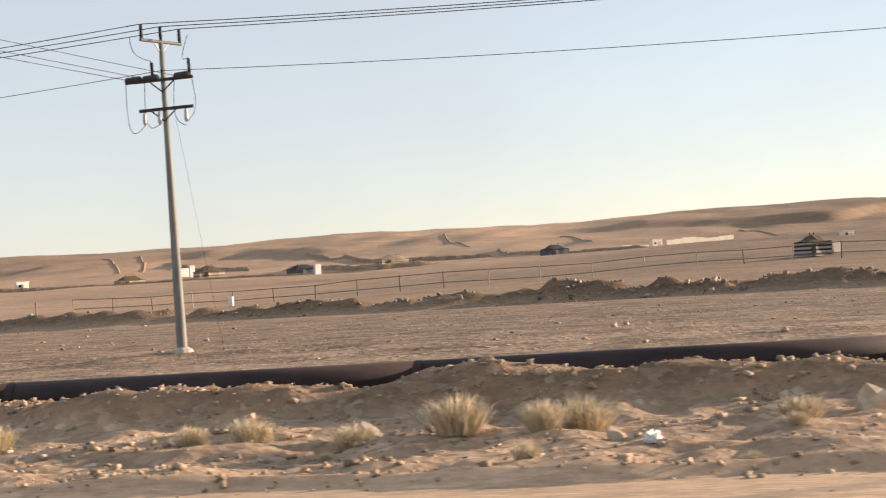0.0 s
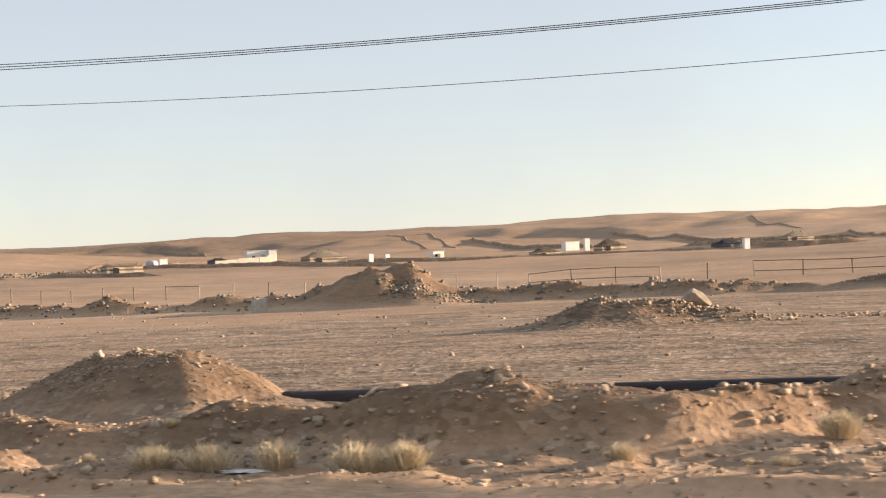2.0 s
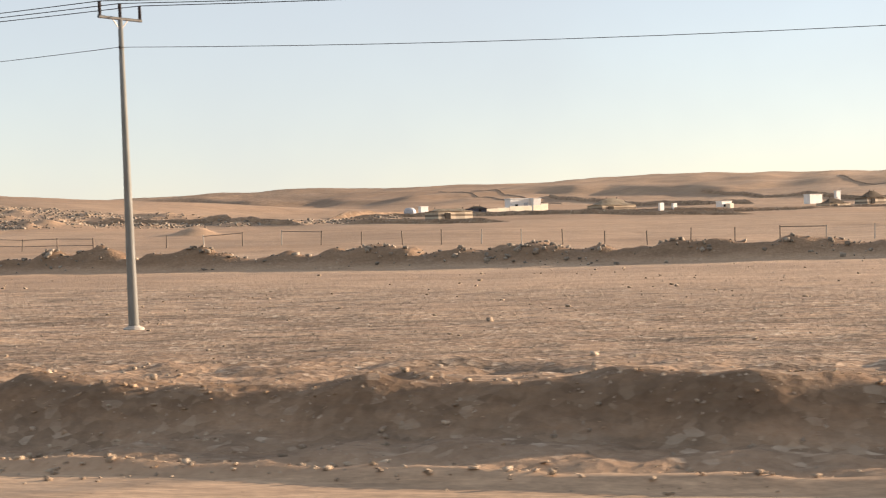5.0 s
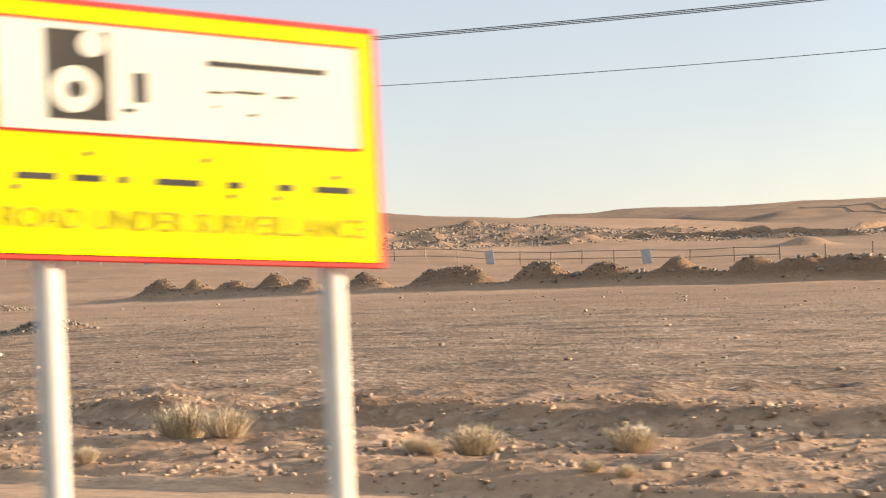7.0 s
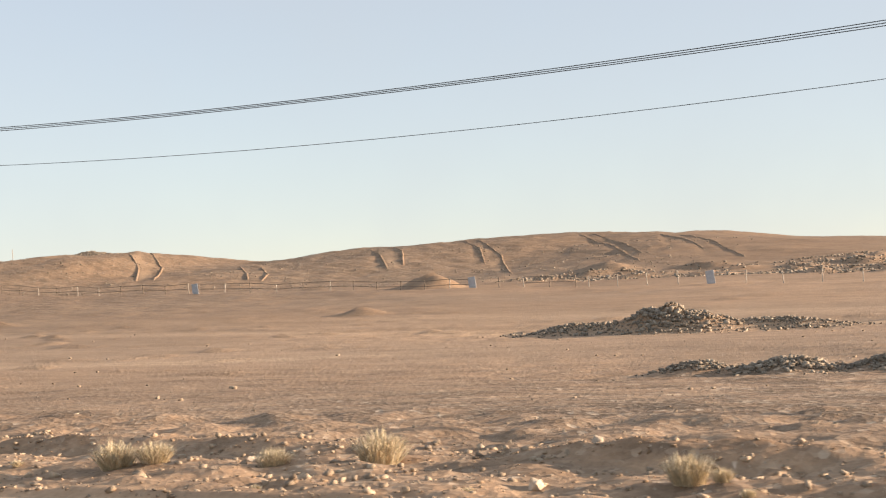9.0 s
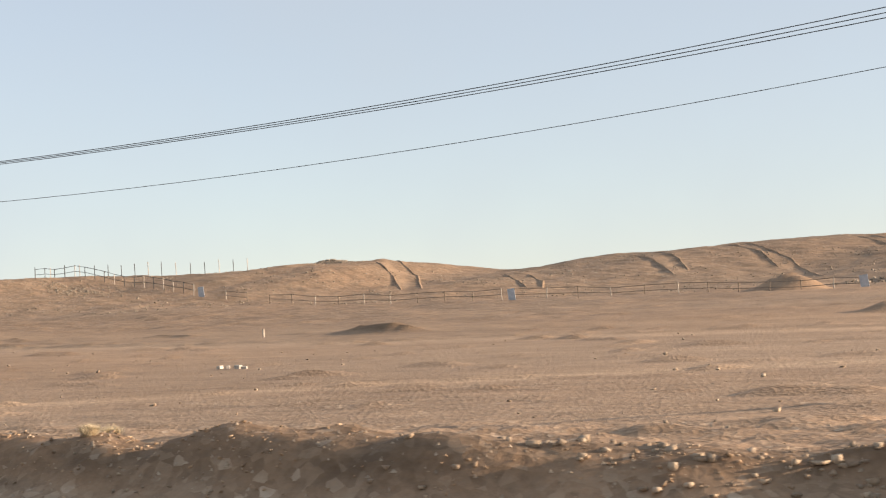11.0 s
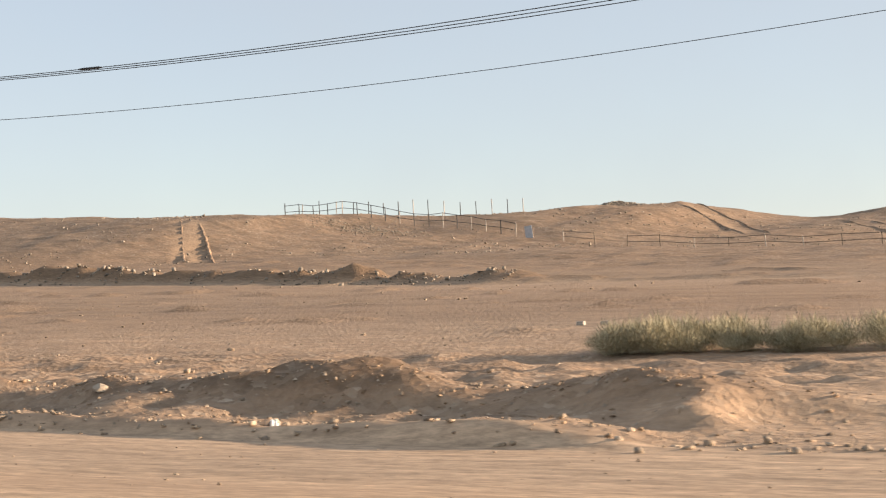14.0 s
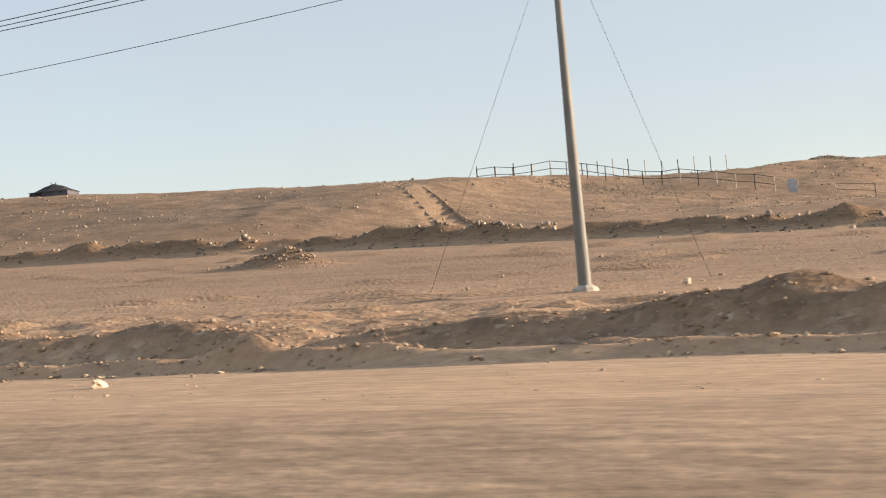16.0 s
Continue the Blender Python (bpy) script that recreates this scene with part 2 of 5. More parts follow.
# the plain: level at 32, 46, 97, 155 and 270 m from the road
PLAIN_Y = (32, 46, 97, 155, 270)
PLAIN = [(80, -0.3, 0.3, 0.0, 2.4, 5.0), (-10, -0.36, 0.24, -0.02, 1.75, 4.4), (-60, -0.55, -0.1, 0.0, 0.5, 3.6), (-100, -0.65, -0.46, -0.1, 0.3, 3.4),
         (-154, -0.8, -0.78, -0.35, 0.35, 3.9), (-220, -0.56, -0.4, 0.25, 1.3, 4.9), (-280, -0.3, -0.02, 0.7, 2.8, 6.8), (-340, 0.42, 0.8, 2.2, 4.6, 8.0),
         (-400, 1.85, 2.34, 4.1, 7.2, 9.0), (-460, 3.6, 4.6, 7.0, 10.5, 11.0), (-600, 7.5, 9.0, 12.0, 14.0, 14.0)]
# the hill: foot, crest and height of the crest
HILL = [(-250, 232, 262, 5.6), (-285, 225, 262, 9), (-312, 215, 265, 11.3), (-342, 205, 272, 13.8), (-366, 205, 292, 16.7), (-378, 200, 275.9, 17.12), (-391, 187, 263.2, 16.61),
        (-402, 180, 260, 15.88), (-410, 168, 260.7, 16.29), (-415, 162, 263.9, 15.47), (-418, 158, 251.5, 14.46), (-421, 155, 233.3, 13.54), (-426, 152, 219.4, 14.5), (-432.5, 150, 206.4, 15.88),
        (-437, 149, 209.9, 15.83), (-441.5, 148, 203.9, 16.37), (-445, 142, 200.6, 15.95), (-453, 128, 197.4, 15.49), (-459, 118, 183.2, 15.32), (-466, 101, 158.9, 15.91), (-475, 100, 154, 16.21),
        (-484, 99, 151.3, 16.2), (-508, 97, 149.7, 17.82), (-540, 95, 149.6, 20.07), (-620, 95, 150, 24.5)]
# the bank of bulldozed earth beside the road: where its crest stands and how high
BANK_A = [(59.15, 27.2, 0.23), (3.15, 27.2, 0.23), (-2.85, 27.2, 0.35), (-6.35, 27.2, 0.42), (-8.45, 27.2, 0.23), (-13.35, 27.2, 0.35), (-15.85, 27.6, 0.15), (-20.85, 27.2, 0.32), (-29.85, 27.2, 0.37),
          (-33.85, 27.2, 0.35), (-38.85, 27.2, 0.37), (-43.85, 27.2, -0.04), (-48.65, 27.2, 0.15), (-52.5, 26.4, 0.11), (-54.6, 25, 0.22), (-57, 23, 0.22), (-59.2, 22.6, 0.33), (-60.5, 22.5, 0.42), (-62, 22.4, 0.22), (-66, 22, -0.12), (-72, 21.5, 0.2), (-75, 21, -0.05),
          (-78.6, 20.7, 0.68), (-81, 20.7, 0.35), (-83.5, 20.7, 0.1), (-85.6, 20.7, 0.3), (-87, 20.7, 0.2), (-90, 20.7, 0.43), (-93.5, 20.7, 0.12)]
BANK_B = [(-94.4, 20.7, 0.34), (-96.3, 20.7, 0.1), (-98, 20.7, 0.7), (-98.8, 20.8, 0.58), (-100.2, 20.7, 0.18), (-103, 20.9, 0.05), (-106, 20.8, 0.18),
          (-111, 20.7, 0.08), (-118, 21, 0.2), (-125, 20.6, 0.0), (-132, 20.8, 0.25), (-140, 20.5, 0.0), (-146, 20.5, 0.15), (-150.6, 20.5, -0.25), (-152, 20.5, 0.08),
          (-153.5, 20.5, -0.03), (-155.3, 20.5, 0.34), (-157, 20.5, 0.02), (-157.6, 20.5, 0.27), (-158.5, 20.5, 0.2), (-160, 20.5, -0.22), (-161.8, 20.8, -0.58)]
BANK_C = [(-163.6, 21, -0.5), (-165.8, 21.4, -0.4), (-167.7, 21, -0.08), (-170, 19.9, 0.06), (-171, 19.7, 0.22), (-172.1, 19.5, 0.35), (-173, 19.3, 0.4), (-174, 19.3, 0.44), (-175.2, 19.5, 0.15),
          (-176, 20.2, 0.0), (-178.5, 22.5, -0.05), (-180.2, 23.7, 0.02), (-181.5, 23.7, -0.2), (-190, 24, -0.2), (-197, 24, -0.15), (-200.5, 24, -0.38),
          (-203, 24, -0.13), (-205.3, 24, -0.13), (-207.2, 24, 0.2), (-209.5, 24, -0.3), (-212, 24, -0.22), (-216, 24, -0.36), (-220, 24, -0.2), (-221.5, 24, -0.1),
          (-224, 24, -0.35), (-225.8, 24, 0.0), (-228, 24, -0.45), (-233, 24, -0.42), (-236, 23.5, -0.2), (-239, 23.3, -0.15), (-242.4, 24, -0.5)]
BANK_D = [(-247, 24, -0.3), (-252, 24, -0.05), (-260, 24, -0.3), (-268, 22, -0.1), (-276, 19, 0.4), (-284, 17, 0.9), (-290, 16.5, 0.95), (-293.7, 16.5, 1.0),
          (-297.5, 16.5, 0.9), (-300.5, 16.5, 1.05), (-302, 16.5, 0.97), (-305, 16.5, 1.0), (-308.4, 16.4, 1.15), (-310, 16.4, 1.18), (-312.5, 16.5, 1.05),
          (-314.5, 16.5, 1.17), (-317, 16.5, 0.9), (-321, 16.5, 0.93), (-323.1, 16.5, 1.25), (-324.5, 16.5, 1.1), (-326, 16.5, 1.25), (-328.8, 16.5, 1.08)]
BANK_E = [(-331.5, 16.5, 1.17), (-334.3, 16.6, 1.12), (-336, 16.8, 0.82), (-337.6, 17, 0.7), (-340, 17.5, 0.8), (-342, 18, 0.66), (-345, 18.5, 0.8), (-346.5, 18.5, 1.0),
          (-348.3, 18.5, 1.33), (-349.3, 18.5, 1.25), (-351, 18.5, 1.04), (-352.5, 18.5, 1.38), (-354.8, 18.5, 1.42), (-357, 18.5, 1.3), (-359.3, 18.5, 1.14),
          (-361.7, 18.5, 1.4), (-363.3, 18.5, 1.22), (-365.2, 18.5, 1.55), (-366.7, 18.5, 1.55), (-369.2, 18.5, 1.48), (-371.5, 18.5, 1.43), (-373.7, 18.5, 1.6)]
BANK_F = [(-375.3, 18.5, 1.46), (-377.2, 18.5, 1.74), (-379.3, 18.5, 1.5), (-380.3, 18.5, 1.69), (-384, 18.5, 1.8), (-386.5, 18.5, 1.94), (-388.7, 18.5, 1.9),
          (-390.8, 18.5, 2.05), (-393.6, 18.5, 1.88), (-396.4, 18.5, 1.8), (-399.5, 18.5, 2.08), (-403, 18.5, 2.08), (-410, 18.5, 2.2), (-425, 18.5, 2.6), (-600, 19, 8.0)]
BANK = BANK_A + BANK_B + BANK_C + BANK_D + BANK_E + BANK_F
# mounds of tipped earth: x, y, half length, half depth, height
MOUNDS = [(-70.6, 29.3, 2.6, 1.8, 1.15), (-68.4, 29.0, 1.2, 1.4, 0.55), (-77.0, 29.5, 2.2, 1.5, 0.6), (-66.1, 54.6, 2.6, 2.2, 0.95), (-62.6, 55.5, 2.2, 1.5, 0.45),
          (-93.0, 96.1, 4.4, 3.0, 2.3), (-88.5, 93.5, 2.5, 1.6, 0.5), (-251.2, 100.6, 1.9, 1.3, 1.25), (-247.7, 100.6, 1.1, 1.2, 1.2), (-244.5, 100.6, 1.5, 1.2, 1.15),
          (-240.8, 100.6, 1.4, 1.2, 1.3), (-237.9, 100.6, 1.2, 1.2, 1.15), (-232.9, 100.6, 1.7, 1.2, 1.2), (-227.4, 100.5, 1.6, 1.2, 1.0), (-224.6, 100.4, 2.0, 1.3, 1.3), (-218.8, 100.3, 1.9, 1.4, 1.6), (-214.1, 100.4, 2.0, 1.3, 1.2), (-441.6, 205.2, 2.6, 2.4, 0.5), (-432.8, 208.5, 2.2, 2.2, 0.4), (-269.3, 90.0, 4.0, 2.0, 1.6),
          (-276.5, 91.0, 3.0, 1.6, 0.7), (-262.5, 92.0, 3.5, 1.5, 0.6), (-347.6, 179.7, 4.2, 3.4, 2.2), (-341.4, 221.0, 4.0, 3.0, 1.4), (-313.0, 116.6, 2.0, 1.4, 0.7),
          (-219.0, 187.8, 2.6, 2.2, 1.1), (-354.6, 106.8, 4.0, 1.6, 0.9), (-432.0, 67.0, 2.6, 1.5, 0.8), (-246.0, 54.0, 24.0, 10.0, -0.3), (-272.0, 90.0, 28.0, 12.0, -0.4), (-238.6, 50.8, 1.7, 1.3, 0.75), (-242.7, 51.2, 1.4, 1.1, 0.6),
          (-246.1, 50.2, 1.5, 1.1, 0.5), (-249.5, 50.0, 1.3, 1.1, 0.45), (-229.3, 60.6, 1.8, 1.3, 0.6), (2.0, 30.0, 16.0, 0.8, 0.12), (-164.1, 21.3, 1.5, 1.6, 0.72)]

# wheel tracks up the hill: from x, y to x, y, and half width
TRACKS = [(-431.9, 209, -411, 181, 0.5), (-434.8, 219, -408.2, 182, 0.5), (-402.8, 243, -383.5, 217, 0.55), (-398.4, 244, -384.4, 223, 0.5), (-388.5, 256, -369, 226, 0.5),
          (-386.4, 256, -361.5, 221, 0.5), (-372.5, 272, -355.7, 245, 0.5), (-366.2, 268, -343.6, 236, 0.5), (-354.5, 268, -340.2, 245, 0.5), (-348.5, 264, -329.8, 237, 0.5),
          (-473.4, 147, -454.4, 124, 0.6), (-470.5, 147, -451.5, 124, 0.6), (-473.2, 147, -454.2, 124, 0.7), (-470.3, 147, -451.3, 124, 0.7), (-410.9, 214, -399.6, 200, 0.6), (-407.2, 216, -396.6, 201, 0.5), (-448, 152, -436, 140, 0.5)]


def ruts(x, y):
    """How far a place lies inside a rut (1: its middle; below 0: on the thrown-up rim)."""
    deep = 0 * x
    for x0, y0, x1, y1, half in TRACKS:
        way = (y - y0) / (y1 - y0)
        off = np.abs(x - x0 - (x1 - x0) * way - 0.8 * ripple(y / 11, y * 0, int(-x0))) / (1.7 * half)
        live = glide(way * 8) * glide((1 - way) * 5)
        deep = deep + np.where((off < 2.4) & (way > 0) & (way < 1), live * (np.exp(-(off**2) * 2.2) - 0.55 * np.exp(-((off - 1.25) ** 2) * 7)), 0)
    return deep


# spurs of slumped earth on the front of the bank: foot x, y, head x, y, height, width of the long and of the short side
SPURS = [(-175.1, 17.2, -174.4, 18.7, 0.6, 1.5, 0.4), (-173.5, 17.1, -173.3, 18.8, 0.42, 1.3, 0.32), (-77.0, 18.3, -78.3, 20.4, 0.6, 1.2, 1.0), (-74.9, 18.9, -75.2, 20.2, 0.4, 1.3, 0.7),
         (-72.6, 19.6, -73.0, 21.0, 0.4, 1.4, 0.7), (-71.3, 18.6, -71.1, 20.6, 0.35, 1.2, 0.7), (-69.4, 19.4, -70.2, 21.4, 0.35, 1.3, 0.6), (-66.8, 19.0, -67.0, 20.8, 0.3, 1.2, 0.5)]
SPURS += [(x - 0.5 * math.sin(x * 7), 17.9 + 0.4 * math.sin(x * 3), x, 19.8, 0.16 + 0.08 * math.sin(x * 5), 1.3 + 0.3 * math.sin(x), 0.5) for x in (-81.5, -84.2, -87.6, -91.3, -152.6, -156.1, -159.0, -165.5, -168.9)]
SPURS += [(x - 0.4 * math.sin(x * 7), 14.6 + 0.3 * math.sin(x * 3), x, 16.0, 0.2 + 0.1 * math.sin(x * 5), 1.3 + 0.4 * math.sin(x), 0.45) for x in (-293, -296.4, -301.2, -305.8, -310.6, -316.1, -320.4, -325.2, -331.0, -334.2)]
SPURS += [(x - 0.4 * math.sin(x * 7), 16.5 + 0.3 * math.sin(x * 3), x, 18.0, 0.22 + 0.1 * math.sin(x * 5), 1.4 + 0.4 * math.sin(x), 0.5) for x in (-347.6, -352, -356.2, -361.3, -365.4, -371.0, -376.6, -380.5, -386.2, -391.3, -397)]
SPURS += [(-17.8, 24.6, -17.2, 26.6, 0.4, 1.6, 0.7), (-20.4, 24.4, -22.0, 26.2, 0.3, 1.4, 0.8)]
SPURS += [(x - 0.5 * math.sin(x * 7), 24.6 + 0.5 * math.sin(x * 3), x, 26.4, 0.14 + 0.08 * math.sin(x * 5), 1.5 + 0.4 * math.sin(x), 0.6) for x in (4.0, -3.2, -9.8, -25.5, -29.3, -33.8, -41.0, -48.4, -56.0)]


def spurs(x, y):
    """Height of the spurs, each with one long and one short side."""
    out = np.zeros_like(x * 1.0)
    near = (y > 13) & (y < 28)
    a, b = x[near], y[near]
    most = 0 * a
    for x0, y0, x1, y1, h, long_side, short_side in SPURS:
        way = (b - y0) / (y1 - y0)
        d = a - x0 - (x1 - x0) * way - 0.12 * ripple(b / 0.5, b * 0, int(-x0 * 3))
        f = np.clip(np.where(d > 0, 1 - d / short_side, 1 + d / long_side), 0, 1)
        most = np.maximum(most, h * f * glide((way + 0.15) / 0.35) * glide((1.12 - way) / 0.5))
    out[near] = most
    return out


def mid_bank(x, y):
    """The long low bank of spoil across the plain."""
    line = np.interp(-x, [-60, 150, 215, 262, 390, 470], [97, 98.5, 100.5, 100, 95, 95]) + 0.8 * ripple(x / 9, x * 0, 61)
    high = np.interp(-x, [-60, 20, 100, 160, 209, 213, 230, 234, 258, 300, 385, 405, 470, 560], [1.0, 1.0, 0.75, 1.15, 1.25, 0.25, 0.25, 0.12, 0.12, 0.12, 0.2, 0.9, 1.1, 1.0])
    high = high * (1 + 0.35 * ripple(x / 4.1, x * 0 + 3, 62) + 0.35 * ripple(x / 1.7, y / 1.7, 63) + 0.2 * ripple(x / 0.8, y / 0.8, 65))
    off = (y - line) / (1.7 + 0.4 * ripple(x / 6, x * 0, 64))
    return np.maximum(high, 0) * np.exp(-np.abs(off) ** 2.8)


def level(x, y):
    """The broad shape of the land, without bank, mounds or grain."""
    strip = table(x, STRIP, 1)
    rows = [table(x, PLAIN, n) for n in range(1, 6)]
    z = np.where(y < 32, strip + (rows[0] - strip) * glide((y - 20) / 12), 0)
    for n in range(4):
        u = np.clip((y - PLAIN_Y[n]) / (PLAIN_Y[n + 1] - PLAIN_Y[n]), 0, 1)
        z = np.where((y >= PLAIN_Y[n]) & (y < PLAIN_Y[n + 1]), rows[n] + (rows[n + 1] - rows[n]) * u, z)
    z = np.where(y >= 270, rows[4] + (4.4 - rows[4]) * glide((y - 300) / 260), z)
    foot = sum(table(x + d, HILL, 1) for d in (-12, -8, -4, 0, 4, 8, 12)) / 7
    crest, top = (sum(table(x + d, HILL, n) for d in (-2.5, 0, 2.5)) / 3 for n in (2, 3))
    under = np.where(crest < 155, rows[3] - (155 - crest) * (rows[3] - rows[2]) / 58, rows[3] + (crest - 155) * (rows[4] - rows[3]) / 115)
    under = np.minimum(under, np.maximum(rows[4], rows[3]))
    saddle = glide((-x - 402) / 14) * (1 - glide((-x - 446) / 16))
    rise = np.maximum(top - under, 0) * glide((y - foot) / (crest - foot)) ** 0.9 * (1 - (0.4 + 0.45 * saddle) * glide((y - crest - 3) / (90 - 35 * saddle))) * (1 - glide((y - crest - 60) / 220))
    rise = rise * glide((-x - 235) / 40)
    brow = 615 + 55 * ripple(x / 140, x * 0, 11) + 38 * ripple(x / 52, x * 0, 12) + 16 * ripple(x / 21, x * 0, 13)
    far = 1.5 * glide((y - 298) / 34) + 16.6 * glide((y - 345) / 430) ** 1.25 * (1 + 0.05 * ripple(x / 160, y / 160, 5))
    far = far + 3.4 * glide((y - brow) / 19) * (0.7 + 0.3 * ripple(x / 60, x * 0, 14))
    gully = glide((y - 360) / 120) * (0.9 * ripple(x / 70 + y / 300, y / 170, 7) + 0.8 * ripple(x / 34, y / 110, 8) + 0.7 * ripple(x / 14, y / 40, 9)) * (1 - 0.7 * glide((y - 700) / 80))
    return z + rise + far + gully


def ground(x, y):
    """The level of the ground, all in."""
    x, y = np.asarray(x, float), np.asarray(y, float)
    z = level(x, y)
    strip, edge = table(x, STRIP, 1), table(x, STRIP, 2) + 0.35 * ripple(x / 3.3, x * 0, 21)
    # a driven ramp of sand crosses the bank
    ramp_way = glide((x + 349) / 3) * glide((-335 - x) / 3) * (1 - glide((y - 24) / 8))
    # the road and its shoulder
    near = 0.62 + (strip - 0.62) * glide((y - 4.5) / 6.5)
    z = np.where(y < 11, near, z)
    z = z - 0.12 * (1 - glide((y - edge + 0.12) / (0.3 + 5 * ramp_way))) * glide((y - 9) / 3)
    z = z + (1 - ramp_way) * (0.06 + 0.13 * glide((-x - 344) / 6)) * np.exp(-(((y - edge - 0.22) / 0.2) ** 2)) * (0.65 + 0.35 * ripple(x / 3.7, x * 0, 22)) + (1 - ramp_way) * 0.08 * np.exp(-(((y - edge - 0.85) / 0.22) ** 2)) * (0.5 + 0.5 * ripple(x / 5.1, x * 0, 23))
    # the bank
    crest, top = table(x, BANK, 1), table(x, BANK, 2)
    crest = crest + 0.3 * ripple(x / 2.2, x * 0, 31)
    lift = np.maximum(top - z, 0)
    front, back = 0.42 + 0.68 * lift, 0.9 + 0.9 * lift
    off = np.where(y < crest, (crest - y) / front, (y - crest) / back)
    lump = 0.42 * ripple(x / 1.7, y / 2.8, 33) + 0.22 * ripple(x / 0.75, y / 1.0, 34)
    shape = np.exp(-np.abs(off) ** 2.9)
    z = z + lift * shape * (1 + lump * (1 - 0.7 * shape))
    # broken ground between the edge of the strip and the plain
    band = glide((y - edge) / 0.6) * (1 - glide((y - 31) / 5)) * (1 - 0.8 * ramp_way)
    z = z + band * (0.12 * rough(x / 1.5, y / 1.1, 41, 4) + 0.065 * rough(x / 0.5, y / 0.42, 43, 2)) + spurs(x, y)
    z = z + mid_bank(x, y)
    for a, b, rx, ry, h in MOUNDS:
        d = ((x - a) / rx) ** 2 + ((y - b) / ry) ** 2
        bump = np.where(d < 6, np.exp(-np.minimum(d, 8) ** 1.15), 0)
        z = z + h * bump * (1 + 0.22 * ripple(x / 0.9, y / 0.9, 51))
    # wheel ruts, swells and grain
    plain = glide((y - 28) / 8) * (1 - 0.7 * glide((-x - 268) / 30) * (1 - glide((y - 92) / 10)))
    z = z + plain * (0.05 * rough(x / 9, y / 4, 71, 3) + 0.016 * rough(x / 5 + y / 11, y / 1.5 - x / 17, 75, 2) + 0.011 * rough(x / 0.9 + y / 3, y / 0.7, 72, 2))
    z = z + glide((y - 110) / 60) * 0.35 * rough(x / 26, y / 18, 73, 3)
    z = z + 0.12 * rough(x / 2.6, y / 2.2, 76, 3) * glide((-x - 300) / 60) * glide((y - 95) / 40)
    far_off = np.interp(-x, [205, 225, 250, 285, 315, 350], [240, 236, 232, 226, 214, 210])
    half = np.interp(-x, [205, 225, 260, 290, 320, 350], [3, 8, 22, 30, 13, 4])
    z = z + 0.75 * np.maximum(rough(x / 5.5, y / 4.5, 77, 3) - 0.1, 0) * (1 - glide((np.abs(y - far_off) - half) / 5)) * glide((-x - 203) / 8) * glide((x + 354) / 8)
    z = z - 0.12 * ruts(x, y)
    z = z + 0.34 * np.maximum(rough(x / 4.4, y / 1.5, 78, 3) - 0.62, 0) * glide((-x - 262) / 20) * glide((y - 30) / 6) * (1 - glide((y - 150) / 30))
    z = z + 0.004 * rough(x / 5, y / 0.6, 74, 2) * (1 - glide((y - 28) / 8))
    return z


def on_ground(x, y, sink=0.0):
    return float(ground(np.array([x]), np.array([y]))[0]) - sink

# ---------------------------------------------------------------- tools to build with
def link_mesh(name, me, mats, parent=None, label=""):
    for m in mats if isinstance(mats, (list, tuple)) else (mats,):
        me.materials.append(m)
    ob = new(name, me)
    if parent is not None:
        ob.parent = parent
    if label:
        ob["label"] = label
    return ob


def part(name, bm, mat, parent=None, label="", smooth=False):
    """Links a bmesh as one mesh object under a thing or a part."""
    me = bpy.data.meshes.new(name)
    bm.normal_update()
    bm.to_mesh(me)
    bm.free()
    if smooth:
        me.polygons.foreach_set("use_smooth", [True] * len(me.polygons))
    return link_mesh(name, me, mat, parent, label)


def thing(name, x, y, z, turn, label, category, group="", lean=0.0):
    """An Empty at the base of a thing, which parents its parts."""
    ob = new(name)
    ob.empty_display_size = 0.3
    ob.matrix_world = pose(x, y, z, 0, lean, turn)
    return tagged(ob, label, category, group)


def block(sx, sy, sz, x=0.0, y=0.0, z=0.0, bevel=0.0, turn=0.0, bm=None):
    """A box that stands on z, with worn edges."""
    bm = bm or bmesh.new()
    m = Matrix.Translation((x, y, z + sz / 2)) @ Matrix.Rotation(turn, 4, "Z") @ Matrix.Diagonal((sx, sy, sz, 1))
    made = bmesh.ops.create_cube(bm, size=1, matrix=m)
    if bevel:
        edges = {e for v in made["verts"] for e in v.link_edges}
        bmesh.ops.bevel(bm, geom=list(edges), offset=bevel, segments=1, affect="EDGES", profile=0.5)
    return bm


def tube(points, radii, sides=8, bm=None, caps=True):
    """A tube along points."""
    bm = bm or bmesh.new()
    points = [Vector(p) for p in points]
    radii = radii if isinstance(radii, (list, tuple)) else [radii] * len(points)
    rings = []
    for n, p in enumerate(points):
        ahead = (points[min(n + 1, len(points) - 1)] - points[max(n - 1, 0)]).normalized()
        side = ahead.cross(Vector((0, 0, 1)) if abs(ahead.z) < 0.95 else Vector((1, 0, 0))).normalized()
        other = side.cross(ahead)
        rings.append([bm.verts.new(p + radii[n] * (math.cos(a) * side + math.sin(a) * other)) for a in [2 * math.pi * k / sides for k in range(sides)]])
    for low, high in zip(rings, rings[1:]):
        for k in range(sides):
            bm.faces.new((low[k], low[(k + 1) % sides], high[(k + 1) % sides], high[k]))
    if caps:
        bm.faces.new(rings[0])
        bm.faces.new(rings[-1][::-1])
    bmesh.ops.recalc_face_normals(bm, faces=bm.faces[:])
    return bm


